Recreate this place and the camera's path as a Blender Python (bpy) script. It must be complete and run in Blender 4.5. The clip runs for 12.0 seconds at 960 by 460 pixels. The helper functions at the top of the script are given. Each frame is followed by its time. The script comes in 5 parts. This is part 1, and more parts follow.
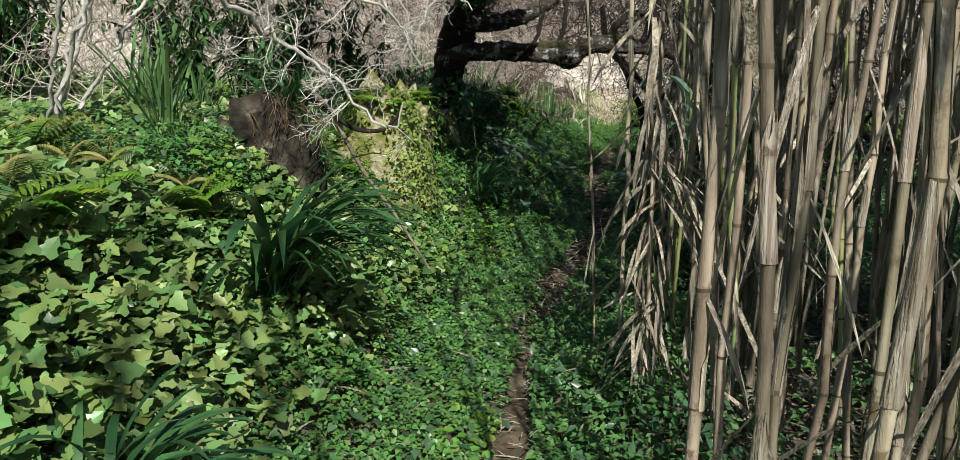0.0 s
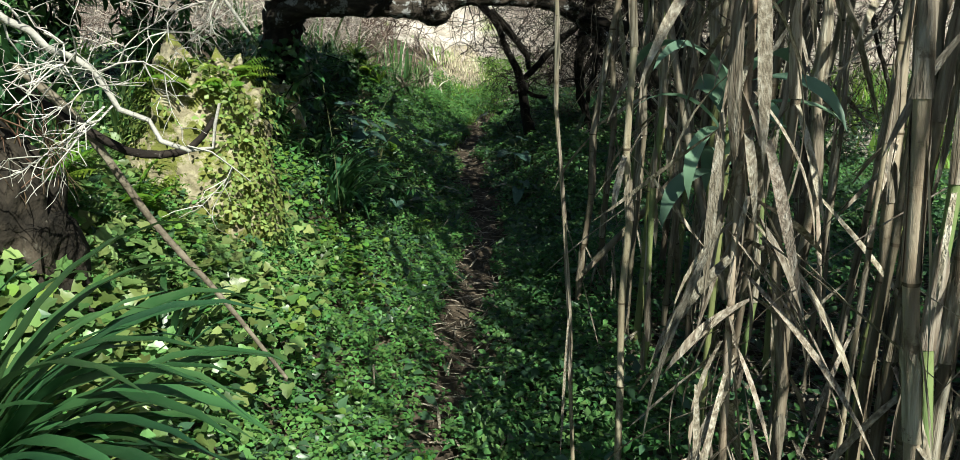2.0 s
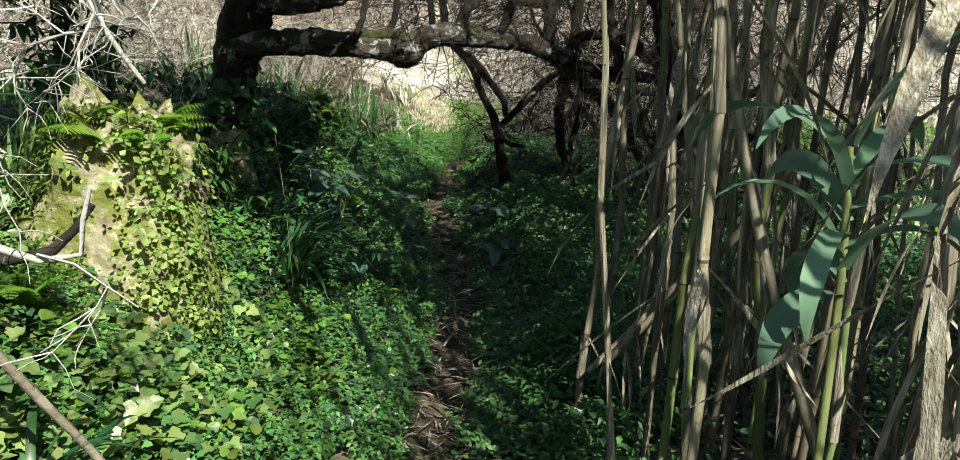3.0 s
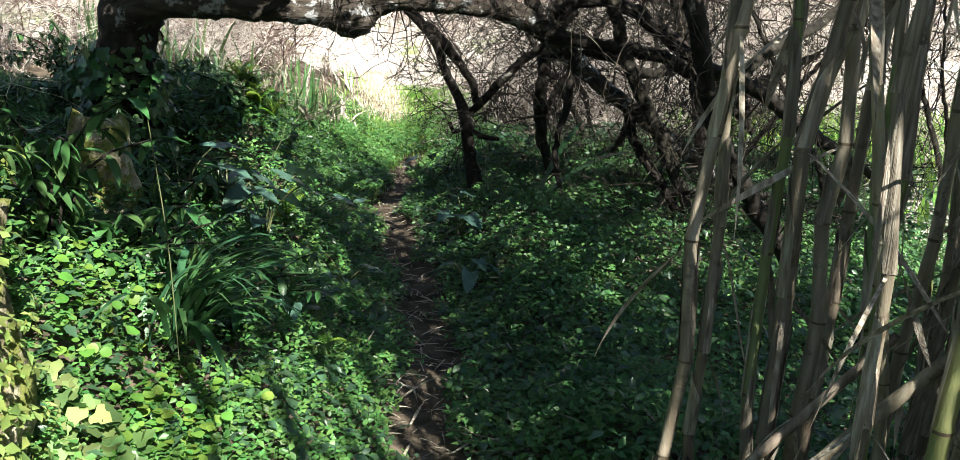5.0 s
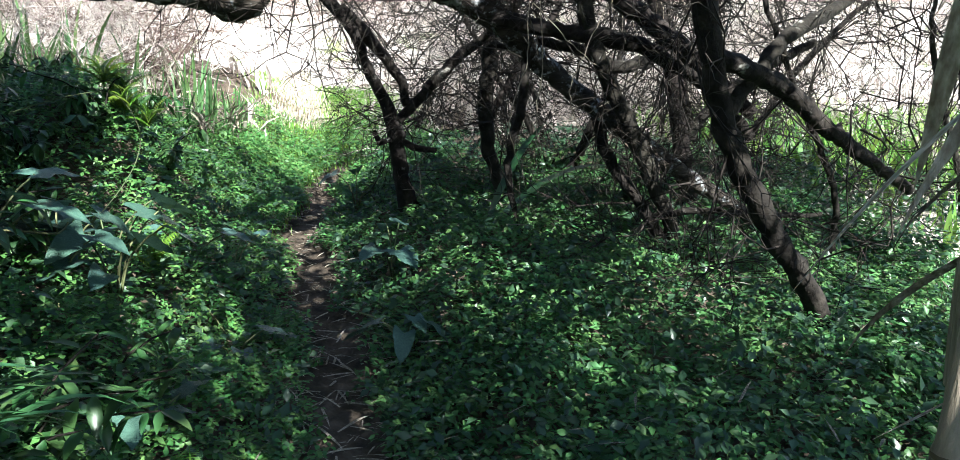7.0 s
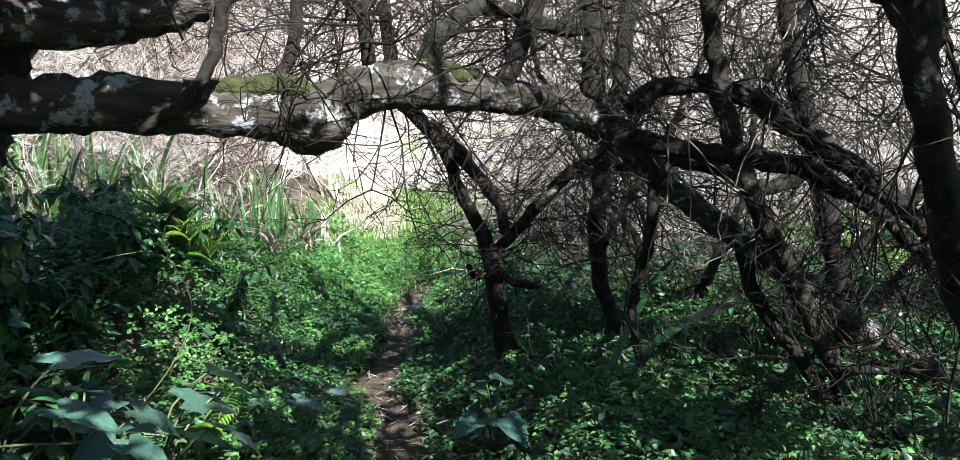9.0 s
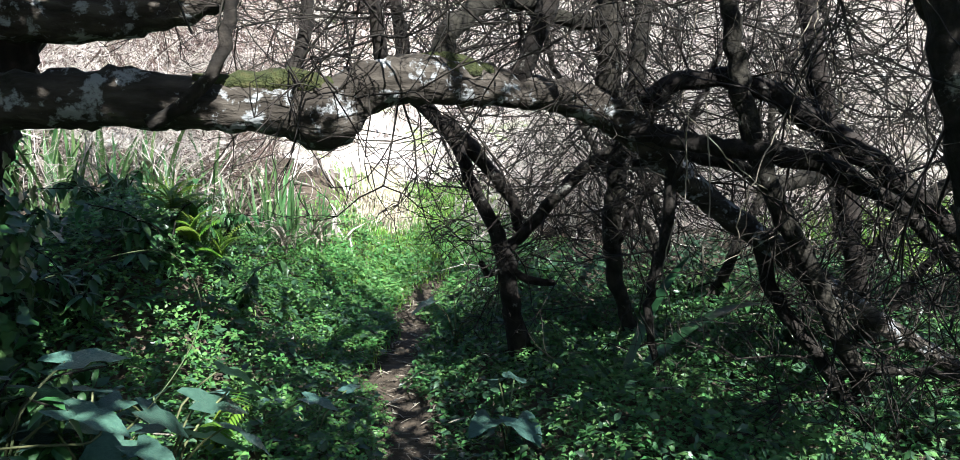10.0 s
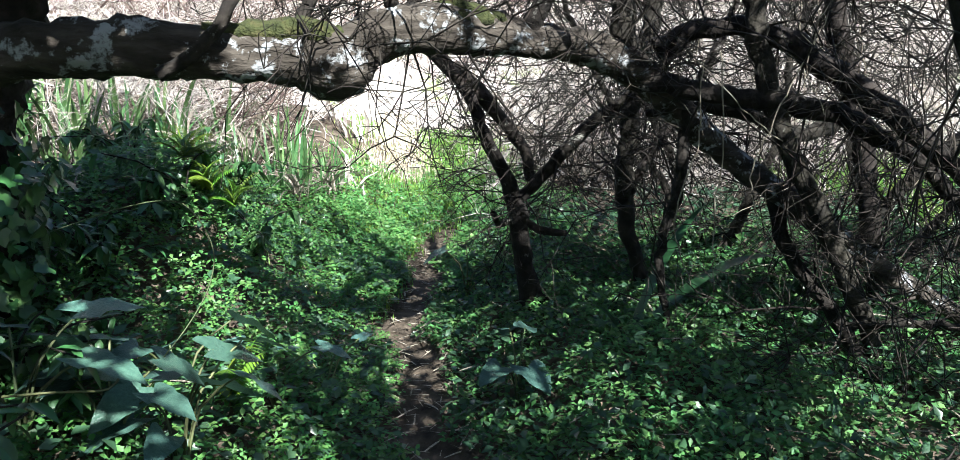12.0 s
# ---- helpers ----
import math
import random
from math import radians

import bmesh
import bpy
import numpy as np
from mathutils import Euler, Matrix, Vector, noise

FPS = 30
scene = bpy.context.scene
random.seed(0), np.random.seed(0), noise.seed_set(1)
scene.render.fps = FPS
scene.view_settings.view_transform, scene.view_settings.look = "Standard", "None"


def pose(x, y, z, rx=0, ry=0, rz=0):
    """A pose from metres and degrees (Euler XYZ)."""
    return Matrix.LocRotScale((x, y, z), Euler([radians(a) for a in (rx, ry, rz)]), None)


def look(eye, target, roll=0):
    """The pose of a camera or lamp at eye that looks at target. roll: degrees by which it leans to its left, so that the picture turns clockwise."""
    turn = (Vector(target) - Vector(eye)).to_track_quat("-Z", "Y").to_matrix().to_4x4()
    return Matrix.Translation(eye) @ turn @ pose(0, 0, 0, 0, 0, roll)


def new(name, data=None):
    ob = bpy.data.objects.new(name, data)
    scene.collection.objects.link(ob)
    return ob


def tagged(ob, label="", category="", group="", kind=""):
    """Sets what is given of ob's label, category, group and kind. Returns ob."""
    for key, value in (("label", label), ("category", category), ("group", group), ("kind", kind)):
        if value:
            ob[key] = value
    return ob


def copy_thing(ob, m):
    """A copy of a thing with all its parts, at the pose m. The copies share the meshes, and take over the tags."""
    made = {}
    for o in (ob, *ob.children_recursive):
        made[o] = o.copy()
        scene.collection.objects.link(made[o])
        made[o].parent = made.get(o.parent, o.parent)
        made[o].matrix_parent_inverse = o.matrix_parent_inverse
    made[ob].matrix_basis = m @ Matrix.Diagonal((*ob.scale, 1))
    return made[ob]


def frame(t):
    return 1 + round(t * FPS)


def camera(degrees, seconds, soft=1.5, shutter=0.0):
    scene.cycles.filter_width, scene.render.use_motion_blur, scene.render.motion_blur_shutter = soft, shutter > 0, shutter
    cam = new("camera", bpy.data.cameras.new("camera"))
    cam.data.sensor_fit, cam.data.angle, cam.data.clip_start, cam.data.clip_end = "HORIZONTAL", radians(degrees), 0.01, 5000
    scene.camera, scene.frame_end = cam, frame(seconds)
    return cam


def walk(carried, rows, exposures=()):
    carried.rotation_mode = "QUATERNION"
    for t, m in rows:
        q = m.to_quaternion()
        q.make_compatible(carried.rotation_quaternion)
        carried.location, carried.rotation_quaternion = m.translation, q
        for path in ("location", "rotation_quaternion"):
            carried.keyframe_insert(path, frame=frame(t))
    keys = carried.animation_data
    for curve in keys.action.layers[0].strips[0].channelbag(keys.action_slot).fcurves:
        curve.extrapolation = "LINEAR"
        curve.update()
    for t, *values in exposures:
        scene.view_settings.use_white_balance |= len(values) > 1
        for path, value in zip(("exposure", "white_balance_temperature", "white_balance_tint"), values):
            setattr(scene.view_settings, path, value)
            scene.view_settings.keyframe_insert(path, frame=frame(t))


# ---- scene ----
cam = camera(60.4, 12.0, soft=0.4)
# seconds and stops: the camera opens up as it goes under the trees
EXPOSURES = [(0.0, 0.56, 6400, 1), (1.0, 0.58, 6300, -3), (1.5, 0.65, 6300, -3), (2.5, 1.02, 6500, -6), (3.5, 1.05, 6500, -6), (5.5, 2.05, 6200, 4), (7.5, 2.15, 5700, 3), (9.5, 1.85, 5700, 3), (10.2, 1.9, 5700, 3), (11.2, 2.1, 5700, 3), (12.0, 2.15, 5700, 3)]
PATH = [
    (0, (0.52, 0.234, 1.546), (0.425, 2.198, 1.184), 1.0),
    (0.5, (0.407, 0.73, 1.631), (0.442, 2.708, 1.341), 0.6),
    (1, (0.35, 1.199, 1.62), (0.519, 3.181, 1.42), -1.0),
    (1.5, (0.33, 1.688, 1.606), (0.546, 3.647, 1.269), -2.6),
    (2, (0.282, 2.082, 1.606), (0.571, 4.005, 1.141), 0.1),
    (2.5, (0.276, 2.465, 1.629), (0.628, 4.401, 1.27), 0.7),
    (3, (0.312, 2.876, 1.631), (0.693, 4.804, 1.259), 1.3),
    (3.5, (0.273, 3.327, 1.581), (0.714, 5.253, 1.271), 1.9),
    (3.7, (0.261, 3.474, 1.573), (0.719, 5.39, 1.232), 1.6),
    (5.3, (0.522, 4.596, 1.503), (1.037, 6.489, 1.113), 2.1),
    (5.5, (0.578, 4.74, 1.501), (1.081, 6.644, 1.154), 2.3),
    (6, (0.681, 5.046, 1.5), (1.131, 6.965, 1.163), 1.2),
    (6.5, (0.725, 5.34, 1.48), (1.294, 7.237, 1.2), 2.0),
    (7, (0.785, 5.647, 1.468), (1.444, 7.495, 1.084), 1.3),
    (7.5, (0.91, 6.006, 1.61), (1.384, 7.938, 1.402), 0.7),
    (7.7, (0.901, 6.134, 1.626), (1.396, 8.062, 1.435), 0.0),
    (9.3, (0.823, 6.598, 1.701), (1.338, 8.52, 1.505), 0.3),
    (9.5, (0.825, 6.607, 1.702), (1.325, 8.534, 1.51), 0.2),
    (10, (0.832, 6.637, 1.704), (1.32, 8.565, 1.491), 0.3),
    (10.5, (0.842, 6.65, 1.714), (1.313, 8.563, 1.369), 0.2),
    (11, (0.842, 6.646, 1.72), (1.304, 8.557, 1.354), 0.2),
    (11.5, (0.843, 6.643, 1.719), (1.297, 8.559, 1.373), 0.3),
    (12, (0.843, 6.636, 1.722), (1.295, 8.554, 1.381), 0.4),
]
walk(cam, [(t, look(eye, target, roll)) for t, eye, target, roll in PATH], EXPOSURES)

# ---- light: afternoon sun from behind and to the right, clear sky ----
SUN_ELEVATION, SUN_AZIMUTH = 43.0, 169.0      # azimuth clockwise from +y
world = bpy.data.worlds.new("sky")
scene.world = world
world.use_nodes = True
wn = world.node_tree
sky = wn.nodes.new("ShaderNodeTexSky")
sky.sky_type, sky.sun_disc = "NISHITA", False
sky.sun_elevation, sky.sun_rotation = radians(SUN_ELEVATION), radians(SUN_AZIMUTH)
wn.links.new(sky.outputs[0], wn.nodes["Background"].inputs[0])
wn.nodes["Background"].inputs[1].default_value = 0.05
sun = new("sun", bpy.data.lights.new("sun", "SUN"))
sun.data.energy, sun.data.angle, sun.data.color = 5.0, radians(0.5), (1.0, 0.94, 0.84)
to_sun = Vector((math.sin(radians(SUN_AZIMUTH)) * math.cos(radians(SUN_ELEVATION)),
                 math.cos(radians(SUN_AZIMUTH)) * math.cos(radians(SUN_ELEVATION)), math.sin(radians(SUN_ELEVATION))))
sun.matrix_world = look(to_sun * 30, (0, 0, 0))
rng = np.random.default_rng(7)


# ---- materials ----
def material(name, colours, rough=0.6, scale=6.0, detail=6.0, bump=0.0, bump_scale=40.0, through_light=0.0, vary="none",
             vary_value=0.35, vary_hue=0.03, patch=None, patch_scale=5.0, patch_at=0.55, spec=0.3, stretch=(1, 1, 1)):
    """A surface of two or three mixed colours at two scales; vary: island or object; patch: a colour of moss, lichen or stain."""
    m = bpy.data.materials.new(name)
    m.use_nodes = True
    nt = m.node_tree
    n, l = nt.nodes, nt.links
    b = n["Principled BSDF"]
    b.inputs["Roughness"].default_value = rough
    b.inputs["Specular IOR Level"].default_value = spec
    co = n.new("ShaderNodeTexCoord")
    mp = n.new("ShaderNodeMapping")
    mp.inputs["Scale"].default_value = stretch
    l.new(co.outputs["Object"], mp.inputs["Vector"])
    t = n.new("ShaderNodeTexNoise")
    t.inputs["Scale"].default_value, t.inputs["Detail"].default_value = scale, detail
    l.new(mp.outputs[0], t.inputs["Vector"])
    ramp = n.new("ShaderNodeValToRGB")
    e = ramp.color_ramp.elements
    e[0].position, e[1].position = 0.3, 0.72
    e[0].color, e[1].color = (*colours[0], 1), (*colours[-1], 1)
    if len(colours) > 2:
        e.new(0.5).color = (*colours[1], 1)
    l.new(t.outputs[0], ramp.inputs[0])
    out = ramp.outputs[0]
    if patch:
        pt = n.new("ShaderNodeTexNoise")
        pt.inputs["Scale"].default_value, pt.inputs["Detail"].default_value = patch_scale, 8
        pt.inputs["Roughness"].default_value = 0.7
        l.new(co.outputs["Object"], pt.inputs["Vector"])
        mr = n.new("ShaderNodeMapRange")
        mr.inputs[1].default_value, mr.inputs[2].default_value = patch_at, patch_at + 0.06
        l.new(pt.outputs[0], mr.inputs[0])
        mx = n.new("ShaderNodeMix")
        mx.data_type = "RGBA"
        l.new(mr.outputs[0], mx.inputs[0])
        l.new(out, mx.inputs[6])
        mx.inputs[7].default_value = (*patch, 1)
        out = mx.outputs[2]
    if vary != "none":
        if vary == "island":
            rnd = n.new("ShaderNodeNewGeometry").outputs["Random Per Island"]
        else:
            rnd = n.new("ShaderNodeObjectInfo").outputs["Random"]
        hs = n.new("ShaderNodeHueSaturation")
        hv = n.new("ShaderNodeMapRange")
        hv.inputs[3].default_value, hv.inputs[4].default_value = 0.5 - vary_hue, 0.5 + vary_hue
        l.new(rnd, hv.inputs[0])
        l.new(hv.outputs[0], hs.inputs["Hue"])
        mul = n.new("ShaderNodeMath")
        mul.operation = "MULTIPLY"
        mul.inputs[1].default_value = 17.31
        l.new(rnd, mul.inputs[0])
        fr = n.new("ShaderNodeMath")
        fr.operation = "FRACT"
        l.new(mul.outputs[0], fr.inputs[0])
        vv = n.new("ShaderNodeMapRange")
        vv.inputs[3].default_value, vv.inputs[4].default_value = 1 - vary_value, 1 + vary_value
        l.new(fr.outputs[0], vv.inputs[0])
        l.new(vv.outputs[0], hs.inputs["Value"])
        l.new(out, hs.inputs["Color"])
        out = hs.outputs[0]
    l.new(out, b.inputs["Base Color"])
    if bump:
        bt = n.new("ShaderNodeTexNoise")
        bt.inputs["Scale"].default_value, bt.inputs["Detail"].default_value = bump_scale, 5
        l.new(mp.outputs[0], bt.inputs["Vector"])
        bp = n.new("ShaderNodeBump")
        bp.inputs["Strength"].default_value, bp.inputs["Distance"].default_value = bump, 0.02
        l.new(bt.outputs[0], bp.inputs["Height"])
        l.new(bp.outputs[0], b.inputs["Normal"])
    if through_light:
        tr = n.new("ShaderNodeBsdfTranslucent")
        l.new(out, tr.inputs[0])
        ms = n.new("ShaderNodeMixShader")
        ms.inputs[0].default_value = through_light
        l.new(b.outputs[0], ms.inputs[1])
        l.new(tr.outputs[0], ms.inputs[2])
        l.new(ms.outputs[0], n["Material Output"].inputs[0])
    return m


def leafy(name, a, b, **kw):
    kw = dict(dict(rough=0.42, scale=9, through_light=0.35, vary="island", spec=0.4), **kw)
    return material(name, (a, b), **kw)


M_SOIL = material("leaf_mould_soil", ((0.035, 0.027, 0.02), (0.08, 0.06, 0.044), (0.15, 0.115, 0.085)), 0.95, 9, bump=0.9, bump_scale=30)
M_TURF = material("bleached_turf", ((0.28, 0.24, 0.205), (0.46, 0.405, 0.365), (0.64, 0.585, 0.55)), 0.95, 3.5, bump=1.0, bump_scale=14, patch=(0.2, 0.25, 0.09), patch_scale=0.9, patch_at=0.58)
M_CLOVER = leafy("small_green_leaves", (0.065, 0.165, 0.042), (0.145, 0.285, 0.08), scale=2.5, vary_hue=0.025)
M_CHICK = leafy("small_pointed_leaves", (0.062, 0.155, 0.047), (0.14, 0.268, 0.086), scale=2.5, vary_hue=0.025)
# lighter leaf copy for the post only: sunlight put into the base colour
M_SUNLEAF = leafy("sunlit_creeper_leaves", (0.15, 0.23, 0.05), (0.29, 0.36, 0.12), scale=4, vary_hue=0.03)
M_HERB = leafy("dark_green_herb_leaves", (0.037, 0.082, 0.042), (0.075, 0.145, 0.073), scale=2.0, vary_hue=0.02, rough=0.32, spec=0.5, through_light=0.28)
M_ROUND = leafy("round_yellow_green_leaves", (0.09, 0.19, 0.03), (0.18, 0.3, 0.06), scale=2.0)
M_IVY = leafy("ivy_leaves", (0.1, 0.18, 0.05), (0.25, 0.34, 0.13), scale=3, vary_value=0.55, vary_hue=0.045, spec=0.5, rough=0.35)
M_SHRUB = leafy("glossy_shrub_leaves", (0.035, 0.09, 0.03), (0.08, 0.16, 0.05), spec=0.5, rough=0.34, through_light=0.25)
M_STRAP = leafy("strap_leaf_green", (0.026, 0.08, 0.032), (0.06, 0.145, 0.05), rough=0.32, spec=0.5, through_light=0.3, vary="object")
M_SWORD = leafy("sword_leaf_green", (0.06, 0.13, 0.045), (0.13, 0.22, 0.08), rough=0.4, through_light=0.35, vary="object")
M_FERN = leafy("fern_green", (0.08, 0.17, 0.02), (0.17, 0.27, 0.03), vary="object", vary_value=0.2)
M_ARUM = leafy("blue_green_large_leaf", (0.05, 0.105, 0.085), (0.085, 0.16, 0.125), scale=14, rough=0.4, spec=0.5, through_light=0.2, vary="object", bump=0.3, bump_scale=25)
M_GRASS = leafy("grass_blades", (0.14, 0.29, 0.05), (0.27, 0.43, 0.09), through_light=0.4)
# straw raised in tone so the wedge on the slope reads as sunlit
M_STRAW = material("dry_straw", ((0.45, 0.39, 0.28), (0.75, 0.68, 0.54)), 0.8, 5, vary="island", vary_value=0.35, through_light=0.15)
M_CANE = material("dry_cane_culm", ((0.11, 0.085, 0.062), (0.21, 0.172, 0.128), (0.36, 0.31, 0.245)), 0.5, 5, bump=0.25, bump_scale=60,
                  vary="object", vary_value=0.45, vary_hue=0.02, patch=(0.1, 0.075, 0.05), patch_scale=9, patch_at=0.55, stretch=(8, 8, 0.8), spec=0.35)
M_CANE_GREEN = material("green_cane_culm", ((0.13, 0.17, 0.07), (0.26, 0.28, 0.12)), 0.45, 4, vary="object", stretch=(6, 6, 1), bump=0.2)
M_NODE = material("dark_cane_node", ((0.05, 0.035, 0.022), (0.13, 0.1, 0.07)), 0.7, 20)
M_SHEATH = material("papery_cane_sheath", ((0.13, 0.1, 0.075), (0.29, 0.245, 0.195), (0.52, 0.47, 0.41)), 0.7, 5, vary="object", vary_value=0.4, vary_hue=0.015,
                    patch=(0.13, 0.1, 0.07), patch_scale=11, patch_at=0.6, stretch=(22, 22, 1.2), bump=0.6, bump_scale=14, through_light=0.12)
M_CANE_LEAF = leafy("green_cane_leaf", (0.15, 0.26, 0.17), (0.24, 0.36, 0.26), rough=0.45, vary="object")
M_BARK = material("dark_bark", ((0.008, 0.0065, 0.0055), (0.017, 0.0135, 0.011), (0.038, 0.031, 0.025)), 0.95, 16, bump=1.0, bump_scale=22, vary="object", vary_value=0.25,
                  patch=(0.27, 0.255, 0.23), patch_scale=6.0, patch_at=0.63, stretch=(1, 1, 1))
M_LICHEN = material("lichened_bark", ((0.016, 0.012, 0.009), (0.04, 0.032, 0.026), (0.085, 0.07, 0.058)), 0.95, 13, bump=1.0, bump_scale=26,
                    patch=(0.27, 0.27, 0.28), patch_scale=9.0, patch_at=0.54, stretch=(0.5, 1, 1.6))
M_MOSS = material("moss", ((0.018, 0.022, 0.008), (0.04, 0.045, 0.014), (0.07, 0.06, 0.025)), 0.95, 25, bump=1.0, bump_scale=70)
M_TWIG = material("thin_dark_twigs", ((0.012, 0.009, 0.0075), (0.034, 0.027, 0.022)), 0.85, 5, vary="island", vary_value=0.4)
M_GREYTWIG = material("bleached_grey_twigs", ((0.36, 0.33, 0.31), (0.66, 0.63, 0.6)), 0.8, 6, vary="island", vary_value=0.3, bump=0.5)
M_STICK = material("weathered_stick", ((0.1, 0.08, 0.06), (0.28, 0.24, 0.19)), 0.85, 14, bump=0.6, bump_scale=40)
M_BRUSH = material("pale_dry_brush", ((0.34, 0.28, 0.255), (0.64, 0.57, 0.525)), 0.85, 3, vary="island", vary_value=0.45)
M_RUSSET = material("russet_twigs", ((0.06, 0.04, 0.034), (0.2, 0.14, 0.12)), 0.85, 4, vary="island", vary_value=0.5)
# brown stone taken near black: the bank shrub's shade is put into the colour
M_ROCK = material("weathered_brown_stone_shaded", ((0.008, 0.0065, 0.0055), (0.03, 0.024, 0.019), (0.085, 0.068, 0.052)), 0.95, 13, bump=1.0, bump_scale=20,
                  patch=(0.13, 0.12, 0.1), patch_scale=7, patch_at=0.6)
M_ROOT = material("brown_dry_roots", ((0.05, 0.032, 0.02), (0.16, 0.105, 0.065)), 0.9, 9, vary="island", vary_value=0.5)
M_POST = material("pale_mossy_stone", ((0.12, 0.1, 0.06), (0.3, 0.26, 0.18), (0.5, 0.45, 0.34)), 0.95, 14, bump=1.0, bump_scale=26,
                  patch=(0.15, 0.16, 0.04), patch_scale=8, patch_at=0.47)
M_STEM = material("pale_plant_stem", ((0.06, 0.09, 0.03), (0.17, 0.17, 0.09)), 0.6, 8, vary="object")


# ---- mesh tools ----
def mesh_of(name, v, f, mat, smooth=False):
    v, f = np.asarray(v, np.float32), np.asarray(f, np.int32)
    me = bpy.data.meshes.new(name)
    me.vertices.add(len(v))
    me.vertices.foreach_set("co", v.ravel())
    k = f.shape[1]
    me.loops.add(f.size)
    me.loops.foreach_set("vertex_index", f.ravel())
    me.polygons.add(len(f))
    me.polygons.foreach_set("loop_start", np.arange(0, f.size, k, dtype=np.int32))
    me.update(calc_edges=True)
    me.validate()
    if smooth:
        me.polygons.foreach_set("use_smooth", np.ones(len(f), bool))
    me.materials.append(mat)
    return me


def join(pieces):
    vs, fs, n = [], [], 0
    for v, f in pieces:
        vs.append(v)
        fs.append(np.asarray(f) + n)
        n += len(v)
    return np.concatenate(vs), np.concatenate(fs)


def part(name, vf, mat, parent, label="", smooth=False, m=None):
    """One mesh object under a thing or under a part."""
    ob = new(name, vf if isinstance(vf, bpy.types.Mesh) else mesh_of(name, vf[0], vf[1], mat, smooth))
    ob.parent = parent
    if m is not None:
        ob.matrix_local = m
    if label:
        ob["label"] = label
    return ob


def thing(name, label, category, at=(0, 0, 0), group="", kind=""):
    ob = new(name)
    ob.empty_display_size = 0.1
    ob.location = at
    return tagged(ob, label, category, group, kind)


def turns(yaw, tilt, spin):
    """Stacked Rz(yaw) Ry(tilt) Rz(spin)."""
    def rz(a):
        c, s, o, i = np.cos(a), np.sin(a), np.zeros_like(a), np.ones_like(a)
        return np.stack([np.stack([c, -s, o], -1), np.stack([s, c, o], -1), np.stack([o, o, i], -1)], -2)
    c, s, o, i = np.cos(tilt), np.sin(tilt), np.zeros_like(tilt), np.ones_like(tilt)
    ry = np.stack([np.stack([c, o, s], -1), np.stack([o, i, o], -1), np.stack([-s, o, c], -1)], -2)
    return rz(yaw) @ ry @ rz(spin)


def scatter(tv, tf, places, rot, size):
    n, k = len(places), len(tv)
    v = np.einsum("nij,kj->nki", rot, tv) * np.reshape(size, (-1, 1, 1)) + places[:, None, :]
    f = np.asarray(tf)[None] + (np.arange(n) * k)[:, None, None]
    return v.reshape(-1, 3), f.reshape(-1, f.shape[-1])


def spline(points, step=0.06):
    p = np.asarray(points, float)
    p = np.vstack([2 * p[0] - p[1], p, 2 * p[-1] - p[-2]])
    out = []
    for i in range(1, len(p) - 2):
        n = max(2, int(np.linalg.norm(p[i + 1, :3] - p[i, :3]) / step))
        t = np.linspace(0, 1, n, endpoint=False)[:, None]
        a, b, c, d = p[i - 1], p[i], p[i + 1], p[i + 2]
        out.append(0.5 * (2 * b + (c - a) * t + (2 * a - 5 * b + 4 * c - d) * t ** 2 + (3 * b - a - 3 * c + d) * t ** 3))
    return np.vstack([*out, p[-2:-1]])


def tube(points, sides=7, step=0.06, rough=0.0, seed=0, wiggle=0.0):
    """A tapering limb through points of x, y, z, radius, with an uneven skin."""
    q = spline(points, step)
    r = np.random.default_rng(seed)
    c, rad = q[:, :3].copy(), q[:, 3]
    if wiggle:
        w = r.normal(0, wiggle, c.shape)
        w[0] = w[-1] = 0
        c += w
    t = np.gradient(c, axis=0)
    t /= np.linalg.norm(t, axis=1)[:, None] + 1e-9
    up = np.where(np.abs(t[:, 2:3]) > 0.9, [[1.0, 0.0, 0.0]], [[0.0, 0.0, 1.0]])
    a = np.cross(t, up)
    a /= np.linalg.norm(a, axis=1)[:, None] + 1e-9
    b = np.cross(t, a)
    for i in range(1, len(a)):                      # keep neighbours from twisting
        if np.dot(a[i], a[i - 1]) < 0:
            a[i], b[i] = -a[i], -b[i]
    ang = np.linspace(0, 2 * np.pi, sides, endpoint=False)
    rr = rad[:, None] * (1 + rough * r.normal(0, 1, (len(c), sides)))
    if rough:
        lob = r.uniform(0, 6.28, 3)
        rr *= 1 + rough * (np.sin(2 * ang[None] + lob[0] + 0.9 * np.arange(len(c))[:, None] * step * 6) + 0.7 * np.sin(3 * ang[None] + lob[1]))
    v = c[:, None] + rr[..., None] * (np.cos(ang)[None, :, None] * a[:, None] + np.sin(ang)[None, :, None] * b[:, None])
    n = len(c)
    i, j = np.meshgrid(np.arange(n - 1), np.arange(sides), indexing="ij")
    f = np.stack([i * sides + j, i * sides + (j + 1) % sides, (i + 1) * sides + (j + 1) % sides, (i + 1) * sides + j], -1).reshape(-1, 4)
    return v.reshape(-1, 3), f


